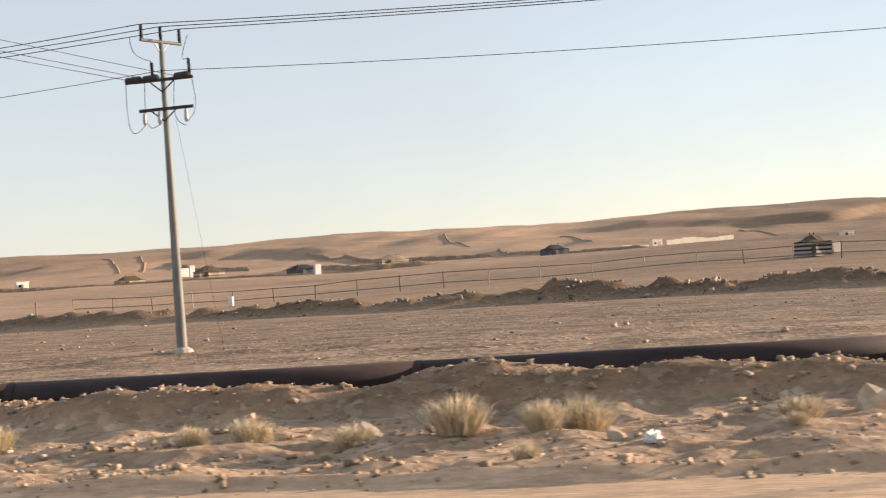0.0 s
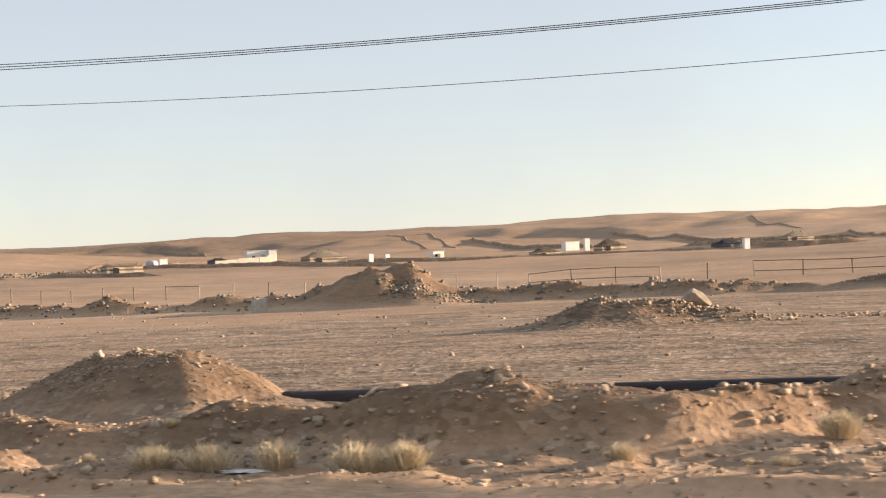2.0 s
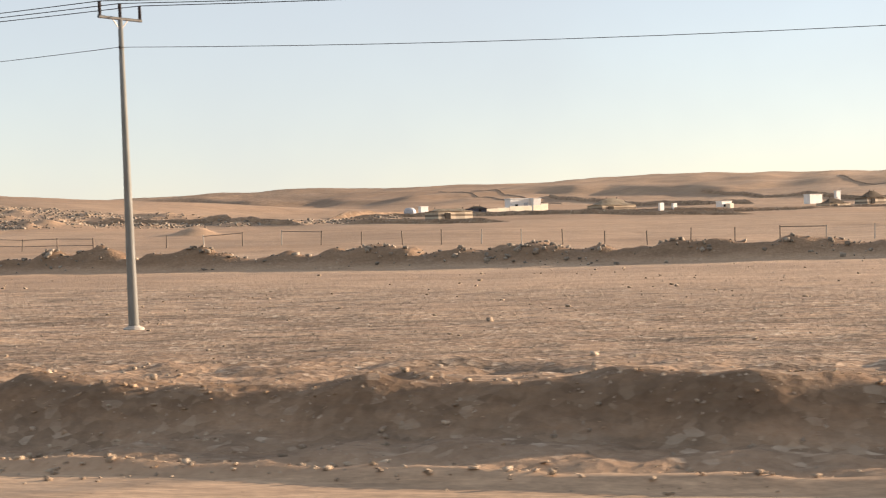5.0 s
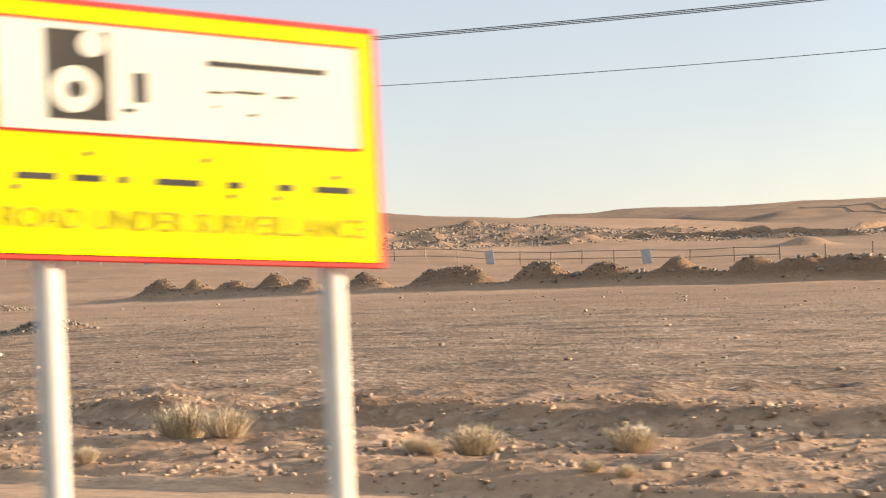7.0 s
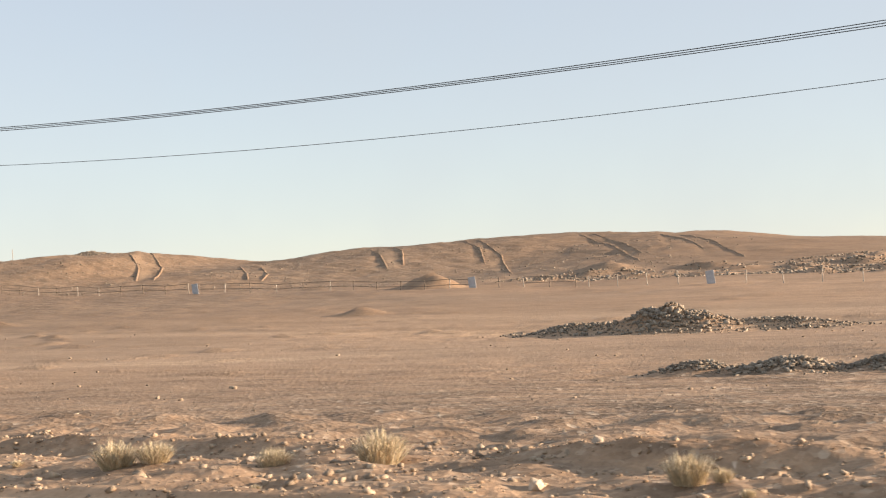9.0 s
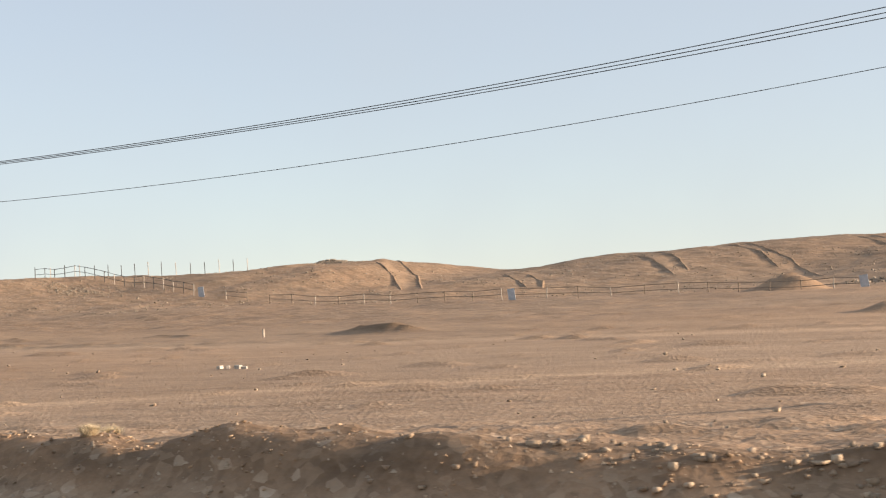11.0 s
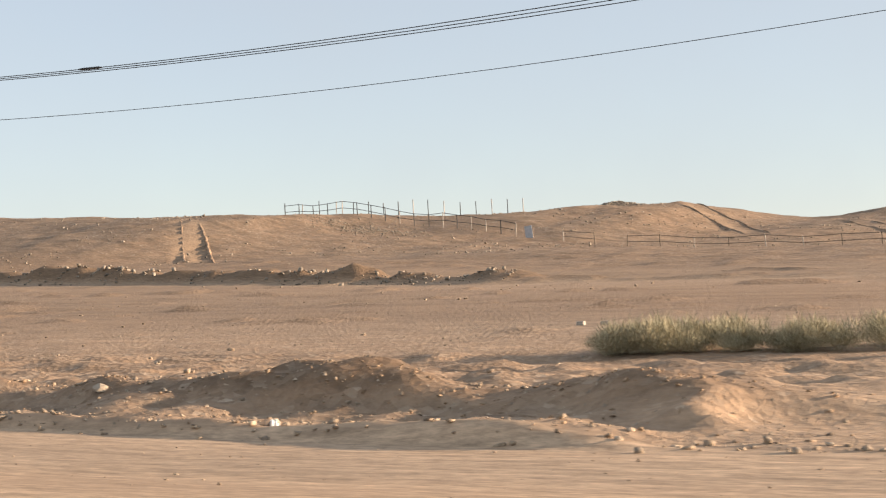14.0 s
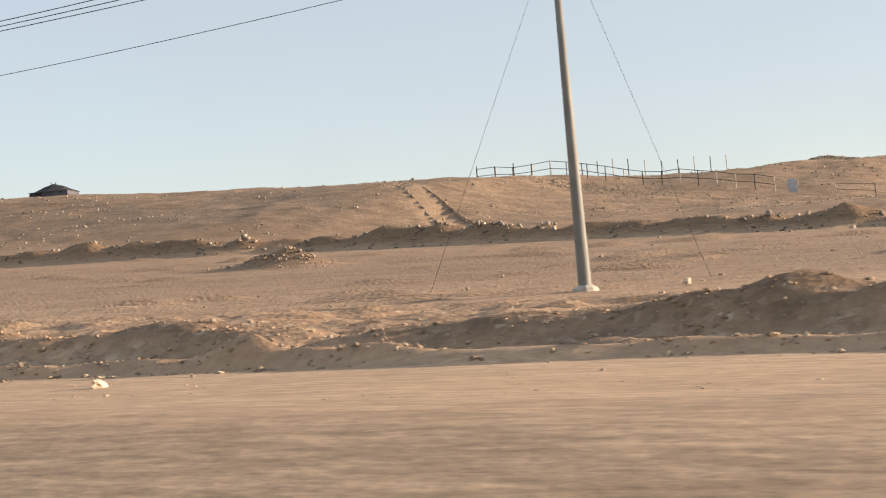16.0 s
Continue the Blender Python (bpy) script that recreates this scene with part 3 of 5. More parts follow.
def mesh_from(name, verts, faces):
    """A triangle mesh from arrays."""
    me = bpy.data.meshes.new(name)
    me.vertices.add(len(verts))
    me.vertices.foreach_set("co", np.ascontiguousarray(verts, np.float32).ravel())
    size = faces.shape[1]
    me.loops.add(faces.size)
    me.loops.foreach_set("vertex_index", np.ascontiguousarray(faces, np.int32).ravel())
    me.polygons.add(len(faces))
    me.polygons.foreach_set("loop_start", np.arange(0, faces.size, size, dtype=np.int32))
    me.update(calc_edges=True)
    return me


CHIP = np.array([(a, b, c) for a in (-0.5, 0.5) for b in (-0.5, 0.5) for c in (-0.5, 0.5)])
CHIP_FACES = np.array([(0, 1, 3), (0, 3, 2), (4, 6, 7), (4, 7, 5), (0, 4, 5), (0, 5, 1), (2, 3, 7), (2, 7, 6), (0, 2, 6), (0, 6, 4), (1, 5, 7), (1, 7, 3)])


def scatter(name, xs, ys, sizes, mat, label, seed, sunk=0.25, flat=0.7):
    """Many loose stones in one mesh, each an angular broken lump that lies on the ground."""
    gen = np.random.default_rng(seed)
    n = len(xs)
    zs = ground(xs, ys)
    lumps = CHIP[None] * 1.5 + 0.24 * gen.standard_normal((n, 8, 3)).clip(-1.5, 1.5)
    lumps = lumps * np.stack([gen.uniform(0.7, 1.5, n), gen.uniform(0.6, 1.1, n), flat * gen.uniform(0.5, 1.15, n)], 1)[:, None, :]
    tip = gen.normal(0, 0.4, n)
    ct, st = np.cos(tip)[:, None], np.sin(tip)[:, None]
    lumps = np.stack([lumps[..., 0] * ct - lumps[..., 2] * st, lumps[..., 1], lumps[..., 0] * st + lumps[..., 2] * ct], -1) * sizes[:, None, None]
    a = gen.uniform(0, 2 * np.pi, n)
    c, s = np.cos(a)[:, None], np.sin(a)[:, None]
    v = np.stack([lumps[..., 0] * c - lumps[..., 1] * s + xs[:, None], lumps[..., 0] * s + lumps[..., 1] * c + ys[:, None], lumps[..., 2] + (zs + sizes * (0.45 * flat - sunk * 0.6))[:, None]], -1)
    f = (CHIP_FACES[None] + 8 * np.arange(n)[:, None, None]).reshape(-1, 3)
    return tagged(link_mesh(name, mesh_from(name, v.reshape(-1, 3), f), mat), label, "stones", kind="stuff")


# ---------------------------------------------------------------- the ground
def land_grid(xs, ys):
    """Points, faces and soil masks of one part of the ground sheet."""
    gx, gy = np.meshgrid(xs, ys, indexing="ij")
    gz = ground(gx, gy)
    gz = np.where(gy < -8, np.minimum(gz, 0.5) - 0.3 * glide((-gy - 8) / 10), gz)
    k = np.arange(gx.size).reshape(gx.shape)
    faces = np.stack([k[:-1, :-1], k[1:, :-1], k[1:, 1:], k[:-1, 1:]], -1).reshape(-1, 4)
    edge = table(gx, STRIP, 2)
    # stony cover on the plain and the bank; bare pale earth on strip, tracks and fresh heaps
    reach = np.interp(-gx, [40, 75, 100, 200, 240, 270], [92, 84, 58, 66, 62, 40]) + 9 * ripple(gx / 18, gy / 9, 94)
    stony = glide((gy - edge) / 1.5) * 0.55 + 0.45 * glide((gy - 29) / 5) * (1 - glide((gy - reach + 6) / 14)) * glide((gx + 268) / 30)
    stony = stony - np.interp(-gx, [50, 90], [0.1, 0.3]) * glide((gy - reach) / 16) + 0.45 * glide((-gx - 330) / 60) * glide((gy - 100) / 30)
    strip = (1 - glide((gy - edge + 0.2) / 0.4)) * (0.72 + 0.2 * ripple(gx / 14 + gy / 5, gy / 0.9, 91))
    line = np.interp(-gx, [262, 280, 300, 318, 328, 340], [68, 62, 55, 46, 40.5, 33]) + 0.6 * ripple(gx / 6, gx * 0, 92)
    way = np.exp(-(((gy - line) / 2.0) ** 2)) * glide((-gx - 262) / 20) * glide((gx + 346) / 6)
    drift = np.exp(-(((gx + 341) / 4.8 + (gy - 12) / 15) ** 2)) * glide((gy - 12) / 4) * (1 - glide((gy - 29) / 4))
    bare = 0.18 * glide((-gx - 262) / 24) * glide((gy - 26) / 6) * (1 - glide((gy - 110) / 40))
    foot = 0.55 * np.exp(-(((gy - 93.5) / 3.0) ** 2)) + 0.5 * np.exp(-(((gy - 110) / 4.0) ** 2)) * glide((-gx - 190) / 40)
    heap = np.exp(-(((gx + 162.2) / 2.2) ** 2 + ((gy - 21.5) / 3.2) ** 2)) + np.exp(-(((gx + 95.9) / 0.9) ** 2 + ((gy - 20.4) / 1.6) ** 2)) + np.exp(-(((gx + 214) / 3.5) ** 2 + ((gy - 19.5) / 1.0) ** 2))
    # bare broad tracks driven straight up the hill
    climb = 0 * gx
    for x0, y0, x1, y1, half in ((-453.3, 126.9, -472.4, 146.5, 1.5), (-413.9, 191.0, -432.2, 208.8, 1.3), (-383.3, 221.6, -401.1, 241.9, 1.3)):
        up = (gy - y0) / (y1 - y0)
        climb = climb + np.exp(-(((gx - x0 - (x1 - x0) * up) / half) ** 4)) * glide(up * 5) * glide((1.02 - up) * 9)
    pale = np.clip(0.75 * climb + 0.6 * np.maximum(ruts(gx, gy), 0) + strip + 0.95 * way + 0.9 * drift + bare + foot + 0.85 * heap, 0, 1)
    soil = 0.12 + 0.88 * glide((gy - edge) / 0.5)
    colour = np.stack([np.clip(stony, 0, 1), pale, soil, 1 + 0 * pale], -1).reshape(-1, 4)
    # the ground is darker where the walk begins and paler beyond the plain further on
    tone = 1 + glide((gy - 34) / 20) * np.interp(-gx, [-20, 20, 60, 110, 160, 200, 245, 285, 315, 345], [-0.3, -0.22, -0.03, 0.14, 0.13, 0.0, 0.08, 0.06, -0.1, -0.17])
    # sunlit strip and bank foot lightened in colour, not where the tall bank shades them
    tone = tone + (1 - glide((gy - 24) / 7)) * np.interp(-gx, [-20, 56, 66, 148, 160, 190, 280], [0.22, 0.22, 0.0, 0.0, 0.22, 0.22, 0.04])
    tone = tone * (1 + 0.1 * rough(gx / 60, gy / 22, 95, 3) * glide((gy - 30) / 10))
    # fresh spoil is darker and redder; its tone is lowered further to deepen the banks' shade
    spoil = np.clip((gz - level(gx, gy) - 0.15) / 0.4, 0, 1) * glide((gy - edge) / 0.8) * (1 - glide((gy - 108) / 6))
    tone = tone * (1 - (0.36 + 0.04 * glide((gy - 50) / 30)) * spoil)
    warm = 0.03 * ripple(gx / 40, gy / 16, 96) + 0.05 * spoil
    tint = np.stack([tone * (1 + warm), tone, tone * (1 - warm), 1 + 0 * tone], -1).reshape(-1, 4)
    return np.stack([gx, gy, gz], -1).reshape(-1, 3), faces, colour, tint


def ground_sheet():
    xs = np.concatenate([-np.geomspace(1700, 640, 28)[:-1], np.arange(-640, -500, 2.0), np.arange(-500, -424, 0.6), np.arange(-424, 16, 0.26), np.arange(16, 60, 2.0), np.geomspace(60, 1300, 34)])
    ys = np.concatenate([-np.geomspace(900, 12, 16), [-8, -5, -2, 0, 2, 4], np.arange(4.5, 10.5, 0.4), np.arange(10.5, 27, 0.17), np.arange(27, 34, 0.3), np.arange(34, 60, 0.65),
                         np.arange(60, 86, 0.8), np.arange(86, 107, 0.5)])
    far_xs = np.concatenate([-np.geomspace(1700, 640, 28)[:-1], np.arange(-640, 16, 0.7), np.arange(16, 60, 2.0), np.geomspace(60, 1300, 34)])
    far_ys = np.concatenate([[ys[-1]], np.arange(107.5, 130, 1.0), np.arange(130, 178, 1.6), np.arange(178, 274, 1.0), np.arange(274, 330, 2.4), np.arange(330, 540, 7.0), np.arange(540, 720, 3.0), np.arange(720, 860, 9.0), np.geomspace(860, 3600, 16)])
    near, far = land_grid(xs, ys), land_grid(far_xs, far_ys)
    points, faces = np.concatenate([near[0], far[0]]), np.concatenate([near[1], far[1] + len(near[0])])
    me = mesh_from("ground", points, faces)
    me.polygons.foreach_set("use_smooth", np.ones(len(faces), bool))
    for name, at in (("cover", 2), ("soil_shade_tint", 3)):
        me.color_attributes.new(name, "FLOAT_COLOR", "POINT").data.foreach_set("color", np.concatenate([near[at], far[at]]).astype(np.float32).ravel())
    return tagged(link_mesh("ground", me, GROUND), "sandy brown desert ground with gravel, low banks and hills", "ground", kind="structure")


ground_sheet()
road = part("road", block(2200, 9.4, 0.06, -200, -1.2, 0.622), ASPHALT)
tagged(road, "dark grey asphalt road beside the sandy shoulder", "road", kind="structure")


# ---------------------------------------------------------------- power line
POLES = [(47, 46.5, 0.3, 10.8), (-20.55, 46.75, 0.22, 10.62), (-88.4, 48.1, -0.44, 10.86), (-154.2, 46.3, -0.8, 10.8), (-218.75, 44.6, -0.39, 10.85), (-280.0, 42.4, -0.04, 10.82),
         (-340.6, 40.0, 0.77, 10.48), (-401.0, 37.1, 2.29, 10.32), (-462.0, 34.5, 3.9, 9.2)]
ARM = Vector((0.36, 0.93, 0.0)).normalized()
# the poles stand a little out of plumb along the line
LEAN, OUT = -0.75, 0.13


def insulator(parent, x, y, z, tall=0.46):
    """A ribbed post insulator."""
    pts, rad = [], []
    for k in range(9):
        pts += [(x, y, z + tall * k / 9), (x, y, z + tall * (k + 0.5) / 9)]
        rad += [0.042, 0.066]
    return part("insulator", tube(pts + [(x, y, z + tall)], rad + [0.03], 8), INSULATOR, parent, "dark ribbed post insulator")


def utility_pole(x, y, z, tall, label, arm=True):
    z = min(z, on_ground(x, y) + 0.04)
    ob = thing("utility_pole", x, y, z, 0, label, "utility pole", "poles of the power line", LEAN)
    top = tall - 0.52
    part("shaft", tube([(0, 0, -0.4), (0, 0, 0), (0, 0, top * 0.5), (0, 0, top)], [0.185, 0.18, 0.125, 0.078], 14), POLE_STEEL, ob, "grey tapered steel shaft", True)
    part("footing", tube([(0, 0, -0.3), (0, 0, 0.04), (0, 0, 0.12)], [0.42, 0.34, 0.2], 12), CONCRETE, ob, "rough concrete footing")
    if arm:
        a = math.atan2(ARM.y, ARM.x)
        bar = part("crossarm", block(1.86, 0.09, 0.09, 0, 0, top - 0.02, 0.012, a), DARK_STEEL, ob, "dark steel crossarm")
        for s in (-1, 1):
            part("brace", tube([(0, 0, top - 0.36), (s * 0.33 * ARM.x, s * 0.33 * ARM.y, top)], 0.022, 5), PALE_STEEL, bar, "pale diagonal brace")
        for s in (-1, 0, 1):
            insulator(bar, 0.86 * s * ARM.x, 0.86 * s * ARM.y, top + 0.07)
    part("wire_clamp", tube([(0, -0.12, tall - 1.45), (0, 0.12, tall - 1.45)], 0.05, 8), DARK_STEEL, ob)
    return ob


for n, (x, y, z, tall) in enumerate(POLES):
    if n == 1:
        text = "grey steel power pole carrying dark switchgear and two lower crossarms"
    elif n >= 7:
        text = "grey steel strain pole with dark insulators, held by guy wires"
    else:
        text = "grey tapered steel power pole with one crossarm and three insulators"
    utility_pole(x, y, z, tall, text)


def cable(a, b, sag, name="power_cable", radius=0.015, label="thin grey overhead conductor hanging between two poles"):
    a, b = Vector(a), Vector(b)
    pts = [a.lerp(b, k / 22) - Vector((0, 0, 4 * sag * (k / 22) * (1 - k / 22))) for k in range(23)]
    ob = part(name, tube(pts, radius, 5), WIRE)
    return tagged(ob, label, "cable", "wires of the power line")


SAG_TOP, SAG_LOW = 0.86, 1.03
for (x0, y0, z0, t0), (x1, y1, z1, t1) in zip(POLES, POLES[1:]):
    slack = 0.3 if x0 == -340.6 else 0.0
    for s in (-1, 0, 1):
        cable((x0 - OUT + 0.86 * s * ARM.x, y0 + 0.86 * s * ARM.y, z0 + t0 + 0.01), (x1 - OUT + 0.86 * s * ARM.x, y1 + 0.86 * s * ARM.y, z1 + t1 + 0.01), SAG_TOP - 0.07 * s + slack)
    cable((x0 - 0.9 * OUT, y0 - 0.12, z0 + t0 - 1.45), (x1 - 0.9 * OUT, y1 - 0.12, z1 + t1 - 1.45), SAG_LOW + 0.6 * slack, radius=0.011)


def tee_gear(x, y, z):
    """Switchgear and jumpers on the pole where a line branches off."""
    ob = thing("pole_switchgear", x, y, z, 0, "dark fuse switches on two crossarms with hanging jumper wires", "switchgear", "", LEAN)
    upper = part("crossarm", block(2.1, 0.1, 0.1, 0.05, -0.14, 8.82, 0.012), DARK_STEEL, ob)
    lower = part("crossarm", block(1.9, 0.1, 0.1, 0.1, -0.16, 7.86, 0.012), DARK_STEEL, ob)
    for h, bar in ((8.82, upper), (7.86, lower)):
        for s in (-1, 1):
            part("brace", tube([(0, -0.14, h - 0.35), (s * 0.42, -0.14, h)], 0.025, 5), DARK_STEEL, bar)
    for u in (-1.0, -0.38, 0.72):
        pts = [(u - 0.3, -0.14, 8.93), (u - 0.24, -0.14, 8.93), (u + 0.24, -0.14, 8.95), (u + 0.3, -0.14, 8.95)]
        part("strain_insulator", tube(pts, [0.05, 0.12, 0.12, 0.05], 9), INSULATOR, upper, "thick dark strain insulator")
    for u in (-0.32, 0.98):
        insulator(upper, u, -0.14, 8.95, 0.52)
    for u in (-0.68, -0.15, 0.78):
        part("arrester", tube([(u, -0.16, 7.42), (u, -0.16, 7.5), (u, -0.16, 7.78), (u, -0.16, 7.86)], [0.03, 0.075, 0.06, 0.02], 8), BOARD, lower, "grey surge arrester")
    loops = [((-1.28, -0.14, 8.9), (-0.68, -0.16, 7.42), 0.75), ((-0.6, -0.14, 8.9), (-0.15, -0.16, 7.42), 0.6), ((1.02, -0.14, 8.95), (0.78, -0.16, 7.42), -0.25),
             ((0.45, -0.14, 8.9), (0.78, -0.16, 7.3), 0.35), ((0.86, 0.2, 10.3), (0.98, -0.14, 9.5), 0.3), ((-0.86, -0.5, 10.3), (-0.32, -0.14, 9.5), 0.1)]
    for a, b, droop in loops:
        a, b = Vector(a), Vector(b)
        pts = [a.lerp(b, k / 12) + Vector((-0.22 * math.sin(math.pi * k / 12) * (1 if droop > 0 else -1), 0, -abs(droop) * 1.1 * math.sin(math.pi * k / 12))) for k in range(13)]
        part("jumper", tube(pts, 0.011, 5), WIRE, ob, "thin jumper loop")


tee_gear(*POLES[1][:3])
for u, far in ((-1.3, -1.2), (-0.68, -0.4), (0.42, 0.6)):
    cable((POLES[1][0] - OUT + u, POLES[1][1] - 0.14, 9.2), (-51 + 2.2 * far, -24, 17.2), 0.4, radius=0.01)
cable((-20.3, 46.7, 7.9), (-19.2, 47.0, on_ground(-19.2, 47.0)), 0.0, "guy_wire", 0.004, "thin slanting stay wire beside a power pole")
for ax, ay in ((-406.6, 38.6), (-399.0, 41.2)):
    cable((-401.0, 37.15, 2.29 + 9.65), (ax, ay, on_ground(ax, ay)), 0.0, "guy_wire", 0.005, "thin slanting stay wire beside a power pole")
strain = thing("strain_fittings", -401.0, 37.1, 2.29, 0, "dark strain insulators with jumper loops below a crossarm", "insulator", "", LEAN)
for s in (-1, 0, 1):
    for e in (-1, 1):
        x, y = 0.86 * s * ARM.x, 0.86 * s * ARM.y
        part("strain_insulator", tube([(x + e * 0.12, y, 9.93), (x + e * 0.3, y, 9.94), (x + e * 0.75, y, 9.95), (x + e * 0.9, y, 9.95)], [0.03, 0.11, 0.11, 0.03], 9), INSULATOR, strain)
    pts = [(x + 0.9 * math.cos(math.pi * k / 10), y, 9.87 - 0.6 * math.sin(math.pi * k / 10)) for k in range(11)]
    part("jumper", tube(pts, 0.012, 5), WIRE, strain)
ends = [Vector((x - OUT - 0.86 * ARM.x, y - 0.86 * ARM.y, z + t + 0.01)) for x, y, z, t in POLES[6:8]]
on_wire = [ends[0].lerp(ends[1], k) - Vector((0, 0, 4 * (SAG_TOP + 0.37) * k * (1 - k))) for k in (0.601, 0.604, 0.616, 0.619)]
damper = part("cable_sleeve", tube(on_wire, [0.02, 0.045, 0.045, 0.02], 7), DARK_STEEL)
tagged(damper, "dark repair sleeve clamped on an overhead conductor", "cable sleeve")

brown = thing("brown_pole", -31.4, 21.75, on_ground(-31.4, 21.75), 0, "tall rust-brown pole with a pale band beside the bank", "pole", "", -1.8)
part("shaft", tube([(0, 0, -0.5), (0, 0, 0), (0, 0, 4), (0, 0, 9.5)], [0.15, 0.148, 0.135, 0.115], 14), POLE_RUST, brown, "rust-brown shaft", True)
part("band", tube([(0, 0, 1.68), (0, 0, 1.75)], 0.15, 14), PALE_STEEL, brown, "pale metal band")


# ---------------------------------------------------------------- the pipe behind the bank
def pipeline():
    ob = thing("pipeline", -20, 30, 0, 0, "long dark tarred steel pipe lying behind the bank", "pipe")
    line = [(14, 0.3), (2, 0.24), (-8, 0.17), (-17, 0.1), (-26, -0.03), (-36, -0.2), (-44, -0.31), (-52, -0.41), (-60, -0.52), (-67, -0.62)]
    pts = [(x + 20, 0.15 * math.sin(x / 9), z) for x, z in line]
    for a, b in zip(pts, pts[1:]):
        part("pipe_length", tube([a, b], 0.34, 20), PIPE, ob, "", True)
        part("joint_collar", tube([(b[0] - 0.09, b[1], b[2]), (b[0] + 0.09, b[1], b[2])], 0.35, 20), PIPE, ob, "dark collar round a joint")


pipeline()


# ---------------------------------------------------------------- the road sign
def road_sign():
    left, right = Vector((-181.545, 2.74, 2.259)), Vector((-180.925, 3.54, 2.192))
    across = (right - left).normalized()
    wide, tall = (right - left).length, 0.62
    out = Vector((across.y, -across.x, 0)).normalized()
    turn = math.degrees(math.atan2(across.y, across.x))
    ob = thing("road_sign", left.x, left.y, 0.0, turn, "yellow and white road camera sign on two cream posts", "road sign")
    low = left.z
    drop = math.atan2(right.z - left.z, wide)

    def plate(name, x0, x1, z0, z1, deep, front, mat, label="", round_by=0.004, on=None):
        bm = block(x1 - x0, deep, z1 - z0, (x0 + x1) / 2, -front - deep / 2, low + z0, round_by)
        for v in bm.verts:
            v.co.z += math.tan(drop) * v.co.x
        return part(name, bm, mat, on or ob, label)

    for x in (0.163, 0.888):
        part("post", tube([(x, 0.045, 0.3), (x, 0.045, low + 0.55)], 0.031, 12), SIGN_POST, ob, "round cream sign post", True)
    plate("backing_plate", 0, wide, 0, tall, 0.012, 0.0, SIGN_RED, "red-edged sign plate")
    field = plate("yellow_field", 0.016, wide - 0.016, 0.016, tall - 0.016, 0.003, 0.012, SIGN_YELLOW, "bright yellow sheeting")
    plate("panel_border", 0.052, wide - 0.052, 0.3, tall - 0.052, 0.002, 0.015, SIGN_RED, "thin red border", on=field)
    panel_white = plate("white_panel", 0.058, wide - 0.058, 0.306, tall - 0.058, 0.002, 0.017, SIGN_WHITE, "cream white panel")
    plate("camera_symbol", 0.17, 0.315, 0.335, 0.545, 0.002, 0.019, SIGN_BLACK, "black camera symbol", 0.0, panel_white)
    for x, z, r in ((0.23, 0.405, 0.056), (0.275, 0.515, 0.032)):
        bm = bmesh.new()
        bmesh.ops.create_circle(bm, cap_ends=True, radius=r, segments=24, matrix=Matrix.Translation((x, -0.0225, low + z + math.tan(drop) * x)) @ Matrix.Rotation(radians(90), 4, "X"))
        part("lens_ring", bm, SIGN_WHITE, panel_white, "white lens ring")
    bm = bmesh.new()
    bmesh.ops.create_circle(bm, cap_ends=True, radius=0.02, segments=20, matrix=Matrix.Translation((0.235, -0.024, low + 0.405 + math.tan(drop) * 0.235)) @ Matrix.Rotation(radians(90), 4, "X"))
    part("lens_dot", bm, SIGN_BLACK, panel_white)
    plate("symbol_mark", 0.375, 0.405, 0.385, 0.455, 0.002, 0.019, SIGN_BLACK, "", 0.0, panel_white)
    plate("symbol_mark", 0.345, 0.375, 0.36, 0.368, 0.002, 0.019, SIGN_BLACK, "", 0.0, panel_white)
    plate("text_bar", 0.56, 0.87, 0.487, 0.5, 0.002, 0.019, SIGN_BLACK, "dark line of lettering", 0.0, panel_white)
    for x0, x1, z in ((0.56, 0.6, 0.42), (0.62, 0.7, 0.425), (0.74, 0.78, 0.42), (0.57, 0.58, 0.385), (0.66, 0.68, 0.37)):
        plate("text_bar", x0, x1, z, z + 0.006, 0.002, 0.019, SIGN_BLACK, "", 0.0, panel_white)
    for x0, x1 in ((0.09, 0.18), (0.22, 0.29), (0.33, 0.35), (0.42, 0.53), (0.6, 0.635), (0.73, 0.77), (0.83, 0.93)):
        plate("script_bar", x0, x1, 0.19, 0.205, 0.002, 0.015, SIGN_BLACK, "dark stroke of script", 0.0, field)
    for x0, z in ((0.08, 0.165), (0.25, 0.25), (0.54, 0.25), (0.72, 0.165), (0.88, 0.225), (0.6, 0.165)):
        plate("script_dot", x0, x0 + 0.014, z, z + 0.01, 0.002, 0.015, SIGN_BLACK, "", 0.0, field)
    words = bpy.data.curves.new("lettering", "FONT")
    words.body, words.size, words.extrude = "ROAD UNDER SURVEILLANCE", 0.068, 0.001
    words.materials.append(SIGN_FADED)
    text = new("lettering", words)
    text.parent, text.location, text.rotation_euler = field, (0.05, -0.0165, low + 0.075), (radians(90), -drop, 0)


road_sign()


